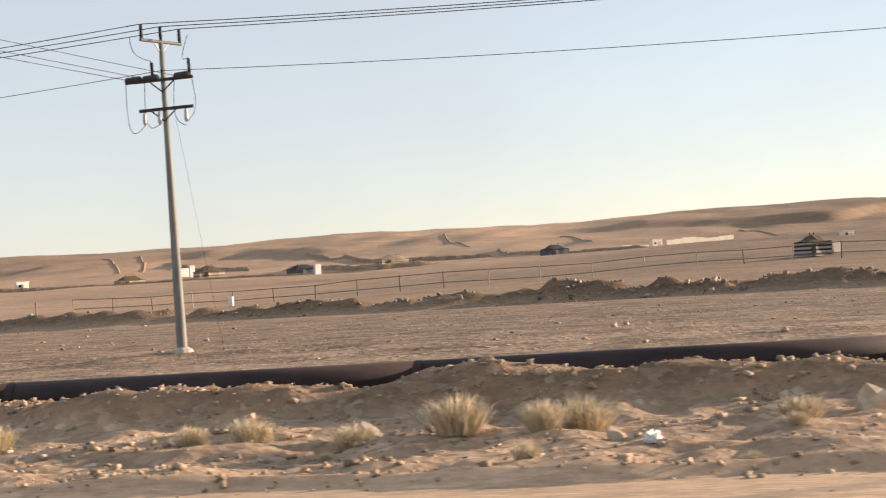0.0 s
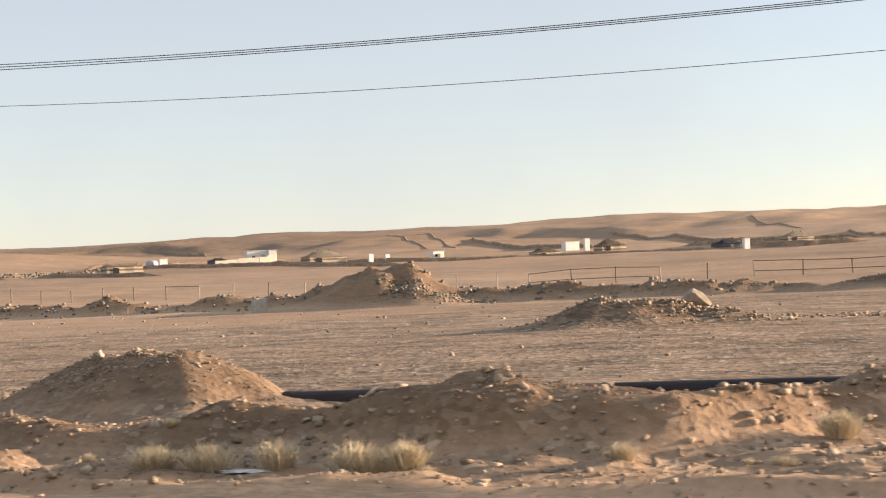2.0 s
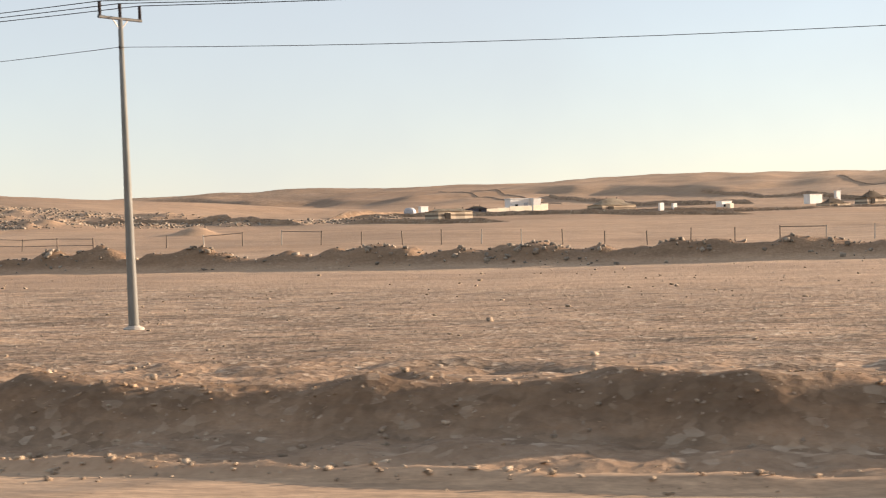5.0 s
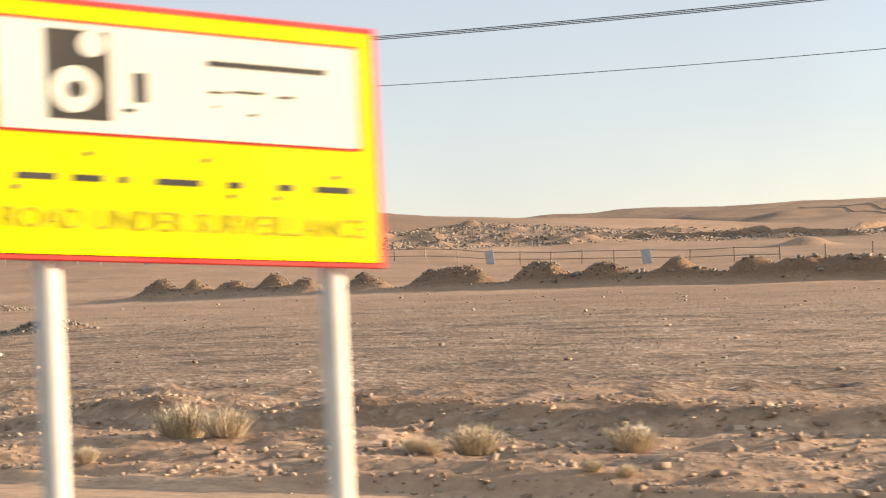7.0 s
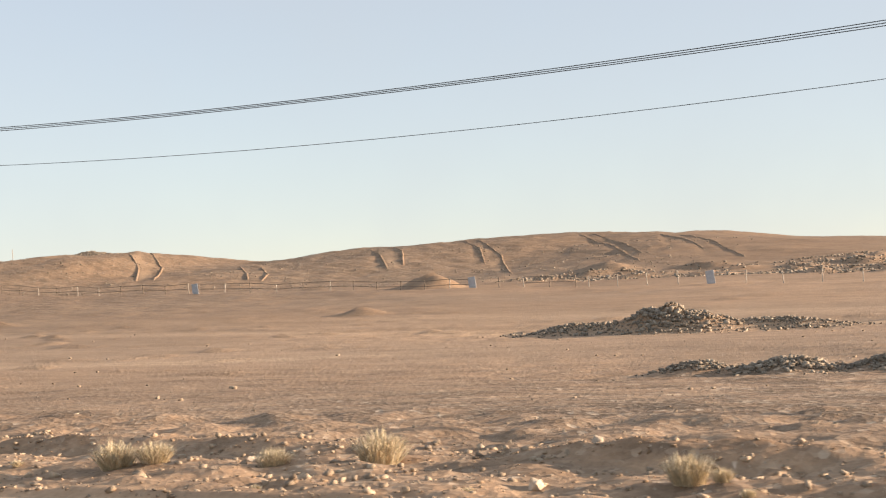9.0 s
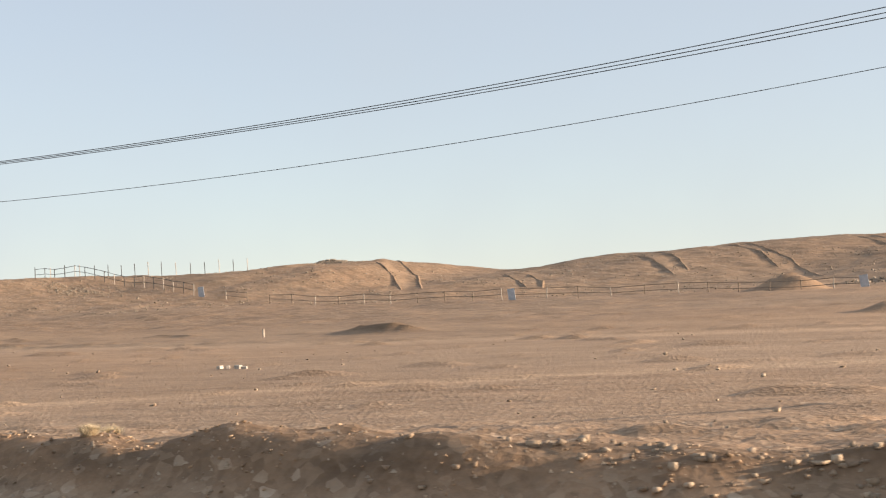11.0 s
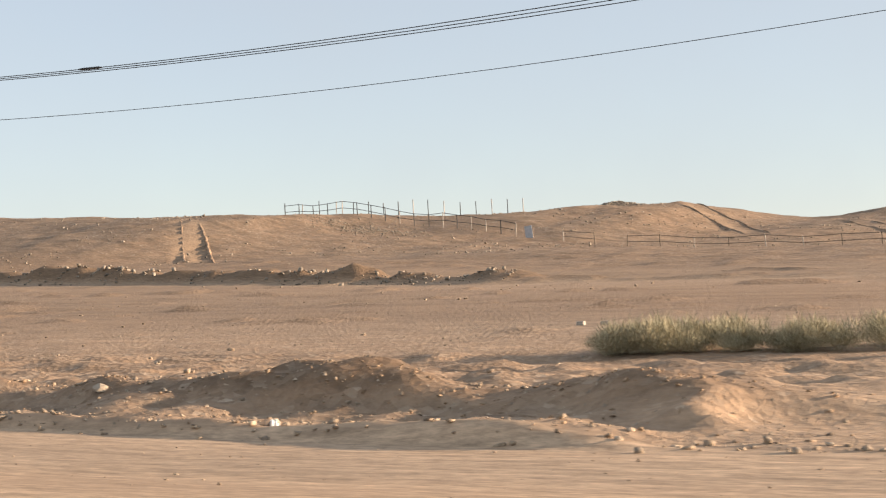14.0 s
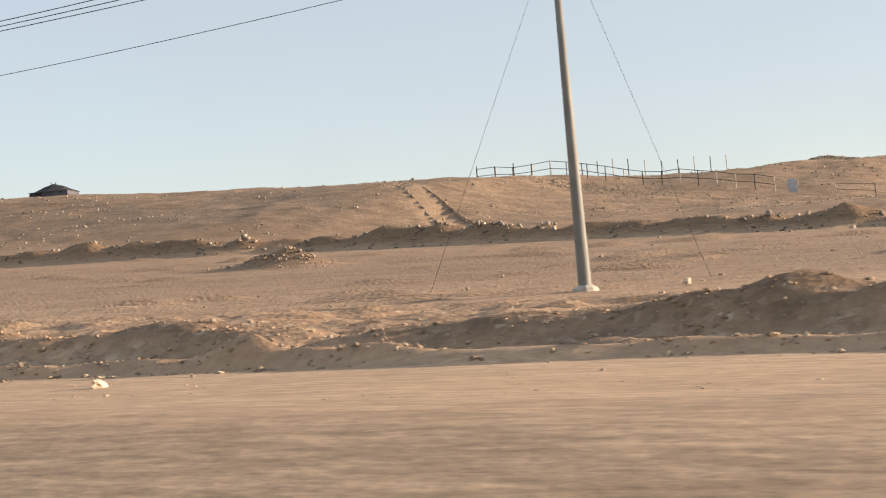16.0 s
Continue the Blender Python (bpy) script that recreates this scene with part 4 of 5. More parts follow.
# ---------------------------------------------------------------- tents and huts of the camp
def tent(x, y, wide, deep, tall, turn, side, roof, label, ridge=0.35, eave=0.6, group="tents of the camp"):
    """A bedouin tent: walls with a sloping hipped roof held by poles."""
    ob = thing("tent", x, y, on_ground(x, y) - 0.05, turn, label, "tent", group)
    w, d, h = wide / 2, deep / 2, tall * eave
    bm = bmesh.new()
    low = [bm.verts.new(p) for p in ((-w, -d, 0), (w, -d, 0), (w, d, 0), (-w, d, 0))]
    high = [bm.verts.new(p) for p in ((-w * 0.97, -d * 0.95, h), (w * 0.97, -d * 0.95, h), (w * 0.97, d * 0.95, h), (-w * 0.97, d * 0.95, h))]
    for k in range(4):
        bm.faces.new((low[k], low[(k + 1) % 4], high[(k + 1) % 4], high[k]))
    bmesh.ops.subdivide_edges(bm, edges=bm.edges[:], cuts=3, use_grid_fill=True)
    for v in bm.verts:
        v.co.y += 0.1 * math.sin(v.co.x * 2.1 + v.co.z)
    cloth = part("wall_cloth", bm, side, ob)
    bm = bmesh.new()
    n = 8
    rows = []
    for i in range(n + 1):
        u = -1 + 2 * i / n
        top = h + (tall - h) * min(1.0, (1 - abs(u)) / max(1 - ridge, 0.05)) ** 0.8 - 0.07 * (i % 2)
        rows.append([bm.verts.new((u * w * 1.06, v * d * 1.08, h + 0.03 + (top - h) * (1 - abs(v)) ** 1.15 - 0.1 * abs(v))) for v in (-1, -0.5, 0, 0.5, 1)])
    for a, b in zip(rows, rows[1:]):
        for k in range(4):
            bm.faces.new((a[k], b[k], b[k + 1], a[k + 1]))
    bmesh.ops.solidify(bm, geom=bm.faces[:], thickness=0.06)
    cover = part("roof_cloth", bm, roof, ob)
    for s in (-0.5, 0.5):
        part("tent_pole", tube([(s * wide * ridge, 0, h), (s * wide * ridge, 0, tall + 0.22)], 0.05, 6), DARK_STEEL, cover)
    part("opening", block(wide * 0.16, 0.06, h * 0.8, -wide * 0.25, -d - 0.09, 0.05), DARK_OPEN, cloth, "dark tent opening")
    return ob


# wide fronts turned to the sun, dark ends to the road
tent(-177.6, 270.0, 8.0, 4.2, 2.7, 50, TENT_DARK, TENT_BEIGE, "large beige canvas tent with a striped lower wall", 0.3, 0.56)
tent(-194.8, 226.0, 6.4, 3.8, 2.1, 50, TENT_DARK, TENT_BEIGE, "flat-roofed beige tent with striped woven side walls", 0.8, 0.82)
tent(-203.8, 276.0, 3.2, 4.2, 2.0, 50, TENT_BLUE, TENT_BROWN, "small dark tent beside a cream-walled hut", 0.4, 0.8)
tent(-140.5, 294.0, 5.6, 3.4, 2.2, 50, TENT_DARK, TENT_BROWN, "brown tent with a dark end beside white cabins", 0.35, 0.6)
tent(-134.0, 320.5, 6.2, 3.4, 2.6, 48, TENT_DARK, TENT_BROWN, "brown peaked tent with striped lower walls", 0.2, 0.5)
tent(-105.6, 302.0, 5.4, 4.0, 2.4, 46, TENT_BLUE, TENT_BLUE, "dark blue canvas tent beside a white water tank", 0.4, 0.65)
tent(-97.7, 342.0, 7.4, 3.0, 2.3, 46, TENT_DARK, TENT_BEIGE, "distant beige tent behind a low earth bund", 0.3, 0.55)
tent(-62.6, 358.0, 5.8, 3.8, 2.6, 42, TENT_BLUE, TENT_BLUE, "distant dark blue tent near the corral", 0.35, 0.62)
tent(-1.6, 155.2, 2.9, 2.3, 2.1, 36, TENT_BLACK, TENT_BROWN, "black and white striped tent behind the fence", 0.15, 0.68)
tent(-533.0, 156.0, 5.6, 4.0, 2.0, 20, TENT_BLUE, TENT_BLUE, "dark tent on the crest of the hill", 0.12, 0.45)


def hut(x, y, wide, deep, tall, turn, mat, label, name="hut", roof=True, door=True):
    ob = thing(name, x, y, on_ground(x, y) - 0.05, turn, label, name.replace("_", " "), "cabins of the camp")
    body = part("wall", block(wide, deep, tall, 0, 0, 0, 0.03), mat, ob)
    if roof:
        part("roof", block(wide + 0.2, deep + 0.2, 0.12, 0, 0, tall + 0.002, 0.02), WHITE, ob, "flat white roof sheet")
    if door:
        part("door", block(min(0.8, wide * 0.3), 0.05, tall * 0.75, wide * 0.2, -deep / 2 - 0.027, 0.02), BOARD, body, "grey sheet door")
        part("window", block(min(0.6, wide * 0.2), 0.04, 0.45, -wide * 0.22, -deep / 2 - 0.022, tall * 0.5), DARK_OPEN, body, "small dark window")
    return ob


hut(-196.6, 279.0, 4.6, 2.2, 2.9, 42, WHITE, "white cabin standing behind a cream wall")
hut(-193.6, 279.6, 1.6, 1.6, 2.9, 44, WHITE, "white stair tower beside a cabin", "latrine", True, False)
hut(-159.4, 283.3, 2.5, 1.5, 1.9, 50, WHITE, "small white hut on the open plain")
hut(-158.3, 282.6, 0.9, 1.2, 1.6, 50, CREAM, "cream lean-to store beside a white hut", "lean_to", False, False)
hut(-146.0, 332.0, 3.6, 1.8, 1.9, 48, WHITE, "low white cabin beside the tents", "hut", True, False)
hut(-140.9, 327.0, 1.2, 0.7, 2.6, 48, WHITE, "narrow white latrine cabin by the tents", "latrine", True, False)
hut(-101.9, 300.6, 1.3, 0.8, 2.2, 46, WHITE, "white cabin beside a dark blue tent", "latrine", True, False)
hut(-169.4, 273.8, 0.95, 0.5, 1.7, 50, WHITE, "white upright box on the plain", "latrine", False, False)
hut(-167.6, 277.6, 0.95, 0.5, 1.6, 50, WHITE, "white upright box on the plain", "latrine", False, False)
hut(-211.6, 267.6, 1.6, 0.9, 2.0, 50, WHITE, "white cabin beside a grey water tank", "latrine", True, False)
tank = thing("water_tank", -214.2, 267.8, on_ground(-214.2, 267.8), 0, "grey round water tank beside a white cabin", "water tank")
part("body", tube([(0, -1.2, 0.95), (0, -1.1, 0.95), (0, 1.1, 0.95), (0, 1.2, 0.95)], [0.5, 0.85, 0.85, 0.5], 18), BOARD, tank, "", True)
for s in (-0.7, 0.7):
    part("cradle", block(1.3, 0.2, 0.35, 0, s, 0, 0.02), CONCRETE, tank)


def walling(x, y, length, tall, turn, label, mat=CREAM, name="camp_wall"):
    ob = thing(name, x, y, on_ground(x, y) - 0.1, turn, label, "wall")
    n = max(2, int(length / 2.4))
    for k in range(n):
        up = tall * (1 + 0.12 * math.sin(5.1 * k + x))
        part("panel", block(length / n - 0.02, 0.22, up, (k + 0.5) * length / n - length / 2, 0.03 * (k % 2), 0, 0.02), mat, ob)


walling(-196.3, 270.6, 9.6, 1.6, 46, "cream plastered wall in front of a white cabin")
walling(-191.0, 272.6, 3.4, 1.9, 50, "cream sheet screen leaning beside the wall")
walling(-33.0, 412.0, 22.0, 2.0, 42, "long cream corral wall on the far plain")
walling(-49.0, 414.0, 12.0, 1.2, 42, "low broken cream corral wall")
hut(-44.8, 412.0, 3.2, 1.6, 2.4, 42, CREAM, "cream gabled hut at the corral")
hut(3.2, 300.0, 2.4, 1.4, 1.4, 36, CREAM, "cream hut with a white roof beyond the striped tent")
hut(0.5, 156.4, 0.9, 0.8, 1.15, 36, CREAM, "cream annex beside the striped tent", "annex", False, False)


def bund(line, tall, wide, seed, label, step=1.1, group="earth bunds round the camp"):
    """A lumpy ridge of pushed-up earth along a line."""
    gen = np.random.default_rng(seed)
    pts = []
    for (x0, y0), (x1, y1) in zip(line, line[1:]):
        n = max(2, int(math.hypot(x1 - x0, y1 - y0) / step))
        pts += [(x0 + (x1 - x0) * k / n, y0 + (y1 - y0) * k / n) for k in range(n)]
    pts.append(line[-1])
    p = np.array(pts)
    ahead = np.gradient(p, axis=0)
    side = np.stack([-ahead[:, 1], ahead[:, 0]], 1) / np.linalg.norm(ahead, axis=1)[:, None]
    p = p + side * gen.normal(0, min(0.12, 0.2 * wide), (len(p), 1))
    ends = np.minimum(1, np.minimum(np.arange(len(p)), np.arange(len(p))[::-1]) / 4)
    prof = ((-1.25, -0.3), (-0.6, 0.42), (-0.12, 0.95), (0.3, 0.85), (0.75, 0.35), (1.25, -0.3))
    v = []
    for u, h in prof:
        q = p + side * (0.85 * u * wide * (1 + 0.15 * gen.standard_normal((len(p), 1))))
        v.append(np.c_[q, ground(q[:, 0], q[:, 1]) + h * tall * ends * (1 + 0.1 * gen.standard_normal(len(p)).clip(-1.5, 1.5))])
    v = np.stack(v, 1)
    k = np.arange(len(p) * len(prof)).reshape(len(p), len(prof))
    f = np.stack([k[:-1, :-1], k[1:, :-1], k[1:, 1:], k[:-1, 1:]], -1).reshape(-1, 4)
    me = mesh_from("earth_bund", v.reshape(-1, 3), f)
    me.color_attributes.new("cover", "FLOAT_COLOR", "POINT").data.foreach_set("color", np.tile(np.array([0.7, 0, 1, 1], np.float32), len(p) * len(prof)))
    me.color_attributes.new("soil_shade_tint", "FLOAT_COLOR", "POINT").data.foreach_set("color", np.ones(4 * len(p) * len(prof), np.float32))
    me.polygons.foreach_set("use_smooth", np.ones(len(f), bool))
    tagged(link_mesh("earth_bund", me, GROUND), label, "earth bund", group)


bund([(-224, 257), (-200, 258), (-182, 253), (-166, 248), (-150, 250)], 0.8, 0.6, 1, "low dark bund of pushed-up earth before the tents")
bund([(-228, 292), (-204, 288), (-182, 281), (-162, 276), (-142, 284), (-122, 292), (-98, 294)], 0.85, 0.6, 9, "long dark bund of pushed-up earth before the tents")
bund([(-257, 582), (-239, 542), (-221, 510), (-188, 462), (-166, 428)], 1.3, 0.8, 2, "curved bund of pushed-up earth on the far slope")
bund([(-197, 568), (-176, 528), (-146, 470), (-132, 452), (-112, 440), (-92, 428)], 1.3, 0.8, 3, "long bund of pushed-up earth behind the camp")
bund([(-399, 586), (-370, 552), (-344, 522)], 1.3, 1.0, 10, "bund of pushed-up earth on the far slope")
bund([(-100, 470), (-86, 420), (-66, 392), (-42, 376)], 0.8, 0.7, 4, "bund of pushed-up earth on the far plain")
bund([(-228, 262), (-212, 292), (-204, 312)], 1.2, 1.0, 5, "bund of pushed-up earth beside the cream hut")
bund([(-212, 225), (-199, 223), (-184, 222)], 0.75, 0.7, 6, "low bund of pushed-up earth before a dark tent")
bund([(-262, 232), (-236, 234), (-218, 226)], 0.9, 0.8, 7, "low bund of pushed-up earth beside the rubble")
bund([(-120, 330), (-104, 318), (-92, 312), (-80, 318)], 1.1, 0.9, 8, "low dark bund of pushed-up earth near the blue tent")
# ridges thrown up beside the wheel tracks on the slopes
for n, line in enumerate([[(-431.8, 205.8), (-424, 200), (-415.4, 190.5)], [(-432.6, 211.8), (-422, 204), (-412.4, 191.6)], [(-410.2, 211.5), (-404, 206), (-398.3, 199.5)], [(-405.9, 212.2), (-400, 207), (-396, 200.2)],
                          [(-401.6, 239.7), (-392, 229.5), (-383.7, 219.8)], [(-400.7, 244.1), (-391, 235), (-382.8, 223.5)], [(-389, 252.6), (-379, 243), (-371, 231.7)], [(-386, 253.4), (-372, 239), (-359.5, 221.4)],
                          [(-371.2, 267.4), (-356, 251), (-340.5, 231)], [(-368.6, 269), (-356, 255), (-343.9, 239.4)], [(-354.2, 268.9), (-344, 257), (-335.1, 245)], [(-350.2, 268.7), (-336, 252), (-323.1, 234.2)],
                          [(-473.6, 146.5), (-464, 136), (-455.6, 126.9)], [(-471.2, 146.6), (-461, 137), (-451.1, 126.9)]]):
    bund(line, 0.17, 0.24, 30 + n, "low ridge of earth thrown up beside a wheel track", 0.45, "ridges beside wheel tracks")
for n, line in enumerate([[(-318, 640), (-284, 580), (-250, 515)], [(-303, 640), (-268, 575), (-234, 500)], [(-96, 560), (-84, 520), (-70, 470)], [(-150, 600), (-136, 560), (-118, 510)], [(-30, 540), (-22, 500), (-12, 455)]]):
    bund(line, 0.35, 0.5, 50 + n, "long ridge of earth beside a track on the far slope", 1.1, "ridges beside wheel tracks")


# ---------------------------------------------------------------- fences
def fence(line, gap, tall, rails, label, seed, mat=FENCE, lean=2.5, skip=0.0):
    gen = random.Random(seed)
    x, y = line[0]
    ob = thing("fence", x, y, on_ground(x, y), 0, label, "fence", "fences on the plain")
    base = ob.matrix_world.translation.copy()
    spots = []
    for (x0, y0), (x1, y1) in zip(line, line[1:]):
        n = max(1, round(math.hypot(x1 - x0, y1 - y0) / gap))
        spots += [(x0 + (x1 - x0) * k / n, y0 + (y1 - y0) * k / n) for k in range(n)]
    spots.append(line[-1])
    tops = []
    for a, b in spots:
        z = on_ground(a, b)
        up = tall * gen.uniform(0.9, 1.1)
        foot = Vector((a, b, z - 0.15)) - base
        head = Vector((a + gen.gauss(0, 0.02) * lean, b + gen.gauss(0, 0.02) * lean, z + up)) - base
        tops.append((foot, head))
        part("post", tube([foot, head], 0.06, 6), FENCE_PALE if gen.random() < 0.35 else mat, ob)
    for (f0, h0), (f1, h1) in zip(tops, tops[1:]):
        if gen.random() < skip:
            continue
        for r in rails:
            part("rail", tube([f0.lerp(h0, r), f1.lerp(h1, r)], 0.042, 5), mat, ob)


FENCE_LINE = [(14, 142), (-12, 145), (-31, 141), (-57.6, 143.7), (-97.7, 145.5)]
fence(FENCE_LINE, 4.6, 1.5, (0.95, 0.4), "rusty pipe fence with two rails across the plain", 1, skip=0.02)
fence([(-101, 145.6), (-136, 148), (-178, 150), (-214, 151.5)], 4.4, 1.45, (0.93,), "row of fence posts with most rails missing", 2, skip=0.8)
fence([(-214, 151.5), (-228, 152.7), (-247, 156), (-264, 158.5)], 4.2, 1.4, (0.93, 0.45), "rusty pipe fence with two rails before the rubble", 3, skip=0.15)
fence([(-266, 159), (-299, 164.4), (-316, 167)], 4.6, 1.4, (0.9,), "row of pale fence posts before the rubble field", 4, FENCE_PALE, skip=0.75)
fence([(-318, 167.4), (-334.6, 170.4), (-358, 170), (-380, 167.5)], 4.2, 1.4, (0.95, 0.5), "rusty pipe fence with two rails at the foot of the hill", 5, skip=0.06)
fence([(-382, 167.4), (-408, 166), (-434, 166.7)], 4.2, 1.4, (0.95, 0.5), "rusty pipe fence with two rails at the foot of the hill", 6, skip=0.06)
fence([(-436.5, 166.9), (-450, 167.8), (-462, 168.6), (-475, 169.4)], 2.4, 1.75, (0.96, 0.5), "dark pipe fence with two rails climbing the hill", 7, DARK_STEEL, 1.0)
fence([(-475, 169.4), (-468, 176), (-461, 184.5), (-451.7, 195.6)], 2.4, 2.2, (), "row of tall bare fence posts along the crest", 8, DARK_STEEL, 1.5)


def panel(x, y, wide, tall, turn, lean, mat, label):
    z = on_ground(x, y)
    ob = thing("sheet_panel", x, y, z - 0.05, turn, label, "panel", "sheet panels along the fence")
    bm = block(wide, 0.06, tall, 0, 0, 0, 0.01)
    bmesh.ops.rotate(bm, matrix=Matrix.Rotation(radians(lean), 3, "Y"), verts=bm.verts)
    part("sheet", bm, mat, ob)
    part("prop", tube([(wide * 0.3, 0.6, 0), (wide * 0.2, 0.05, tall * 0.7)], 0.03, 5), FENCE, ob)


for x, y, mat in ((-246.8, 155.6, BOARD), (-227.8, 152.2, BOARD), (-298.6, 163.9, BOARD), (-334.6, 169.9, BOARD), (-379.8, 166.5, BOARD), (-434.2, 166.2, BOARD)):
    panel(x, y, 0.95, 1.55, 15, -6, mat, "grey sheet panel standing by the fence")
marker = part("marker_block", block(0.85, 0.7, 1.05, -99.4, 91.3, on_ground(-99.4, 91.3) - 0.1, 0.04, 0.95), CONCRETE)
tagged(marker, "square concrete block on the spoil bank", "concrete block")
marker = part("marker_post", tube([(-366.5, 104.2, on_ground(-366.5, 104.2) - 0.1), (-366.5, 104.2, on_ground(-366.5, 104.2) + 0.75)], 0.1, 8), FENCE_PALE)
tagged(marker, "short pale marker post on the plain", "marker post")
marker = part("marker_post", block(0.16, 0.12, 0.42, -104.1, 19.3, on_ground(-104.1, 19.3) - 0.05, 0.02), RUBBLE)
tagged(marker, "short grey marker post at the foot of the bank", "marker post")
white = part("marker_post", block(0.5, 0.4, 1.0, -57.6, 143.0, on_ground(-57.6, 143.0) - 0.1, 0.05), WHITE)
tagged(white, "white block standing by the fence", "marker post")


# ---------------------------------------------------------------- rocks, rubble and stones
def rock_mesh(seed, jag=0.3):
    bm = bmesh.new()
    bmesh.ops.create_icosphere(bm, subdivisions=2, radius=0.5)
    gen = random.Random(seed)
    off = Vector((gen.uniform(0, 50), gen.uniform(0, 50), gen.uniform(0, 50)))
    for v in bm.verts:
        d = v.co.normalized()
        v.co = d * (0.5 + jag * noise.noise(d * 1.5 + off) + 0.5 * jag * noise.noise(d * 3.7 + off))
    for _ in range(9):
        n = Vector((gen.uniform(-1, 1), gen.uniform(-1, 1), gen.uniform(-0.4, 1))).normalized()
        cut = gen.uniform(0.24, 0.38)
        for v in bm.verts:
            over = v.co.dot(n) - cut
            if over > 0:
                v.co -= n * over
    me = bpy.data.meshes.new("rock")
    bm.to_mesh(me)
    bm.free()
    me.materials.append(ROCK)
    return me


ROCKS = [rock_mesh(k) for k in range(7)]


def rock(x, y, size, n, label="pale sandstone rock lying on the bank", flat=0.75, group="loose rocks along the bank"):
    ob = new("rock", ROCKS[n % len(ROCKS)])
    turn = (n * 77) % 360
    ob.matrix_world = pose(x, y, on_ground(x, y) + size * flat * 0.3, 8 * math.sin(n), 8 * math.cos(n), turn) @ Matrix.Diagonal((size * 1.15, size * 0.9, size * flat, 1))
    return tagged(ob, label, "rock", group)


# rocks that stand out: x, y, size
for n, (x, y, s) in enumerate([(-18.3, 22.3, 0.48), (-17.8, 22.1, 0.42), (-15.6, 24.0, 0.55), (-7.1, 23.0, 0.7), (0.6, 24.4, 1.0), (-3.0, 21.6, 0.42), (-33.5, 24.4, 0.5), (-46.6, 24.2, 0.42),
                                (-42.6, 22.4, 0.3), (-71.3, 29.2, 0.4), (-70.4, 29.3, 0.3), (-77.3, 29.0, 0.3), (-96.6, 20.9, 0.22), (-97.9, 20.6, 0.2), (-103.0, 20.6, 0.3), (-203.5, 21.4, 0.4),
                                (-239.5, 23.6, 0.36), (-246.8, 23.0, 0.36), (-239.0, 20.6, 0.4), (-207.1, 20.0, 0.34), (-301.8, 16.6, 0.4), (-306.9, 16.4, 0.36), (-308.6, 16.3, 0.34), (-298.4, 15.2, 0.42),
                                (-339.3, 20.4, 0.42), (-338.6, 20.6, 0.3), (-337.9, 17.2, 0.5), (-338.6, 17.0, 0.34), (-314.7, 15.1, 0.4), (-316.6, 14.6, 0.36), (-318.8, 16.4, 0.4), (-353.0, 16.0, 0.22),
                                (-361.8, 18.1, 0.34), (-364.0, 17.6, 0.28), (-366.0, 18.4, 0.26), (-358.0, 17.8, 0.3), (-388.4, 18.2, 0.3), (-384.8, 18.0, 0.26), (-387.6, 18.9, 0.3), (-398.5, 38.0, 0.35)]):
    rock(x, y, s * 0.85, n)
rock(-63.4, 56.0, 1.25, 3, "large pale boulder on a mound of tipped earth", 0.85)
rock(-359.4, 11.5, 0.21, 5, "pale angular rock alone on the graded strip", 0.8)
rock(-380.0, 14.6, 0.2, 2, "small pale rock alone on the graded strip", 0.8)
rock(-396.9, 14.0, 0.26, 6, "small brown rock alone on the graded strip", 0.6)
GEN = np.random.default_rng(7)


def bare_sand(xs, ys):
    """How far a spot lies on driven or drifted sand without stones."""
    return np.maximum(np.exp(-(((xs + 341) / 4.8 + (ys - 12) / 15) ** 2)), 1.4 * np.exp(-(((xs + 162.9) / 2.2) ** 2 + ((ys - 21.3) / 2.6) ** 2)))


def stony(n, x0, x1, sizes, lo, hi, name, label, seed):
    """Stones over the bank and the broken ground in front of it, thicker in patches."""
    xs = GEN.uniform(x1, x0, n)
    edge, crest = table(xs, STRIP, 2), table(xs, BANK, 1)
    ys = edge + lo + (crest + hi - edge - lo) * GEN.uniform(0, 1, n) ** 0.85
    keep = (ripple(xs / 1.6, ys / 1.1, 201) + 0.6 * ripple(xs / 5, ys / 3, 202)) > GEN.uniform(-0.9, 1.0, n)
    keep &= bare_sand(xs, ys) < GEN.uniform(0.3, 0.8, n)
    xs, ys = xs[keep], ys[keep]
    scatter(name, xs, ys, sizes[0] + (sizes[1] - sizes[0]) * GEN.uniform(0, 1, len(xs)) ** 4.2, STONE, label, seed)


stony(26000, 14, -95, (0.012, 0.092), -0.1, 1.6, "bank_stones", "pale and brown stones strewn over the bank", 1)
stony(4500, -95, -163, (0.01, 0.06), -0.1, 1.6, "bank_stones", "few stones on the smooth earth of the bank", 9)
stony(5500, -163, -185, (0.012, 0.092), -0.1, 1.4, "bank_stones", "pale and brown stones strewn over the bank", 2)
stony(22000, -185, -285, (0.012, 0.092), -0.1, 2.5, "bank_stones", "pale and brown stones strewn over the bank", 3)
stony(11000, -285, -415, (0.01, 0.05), -0.2, 1.6, "bank_stones", "pale and brown stones strewn over the bank", 4)
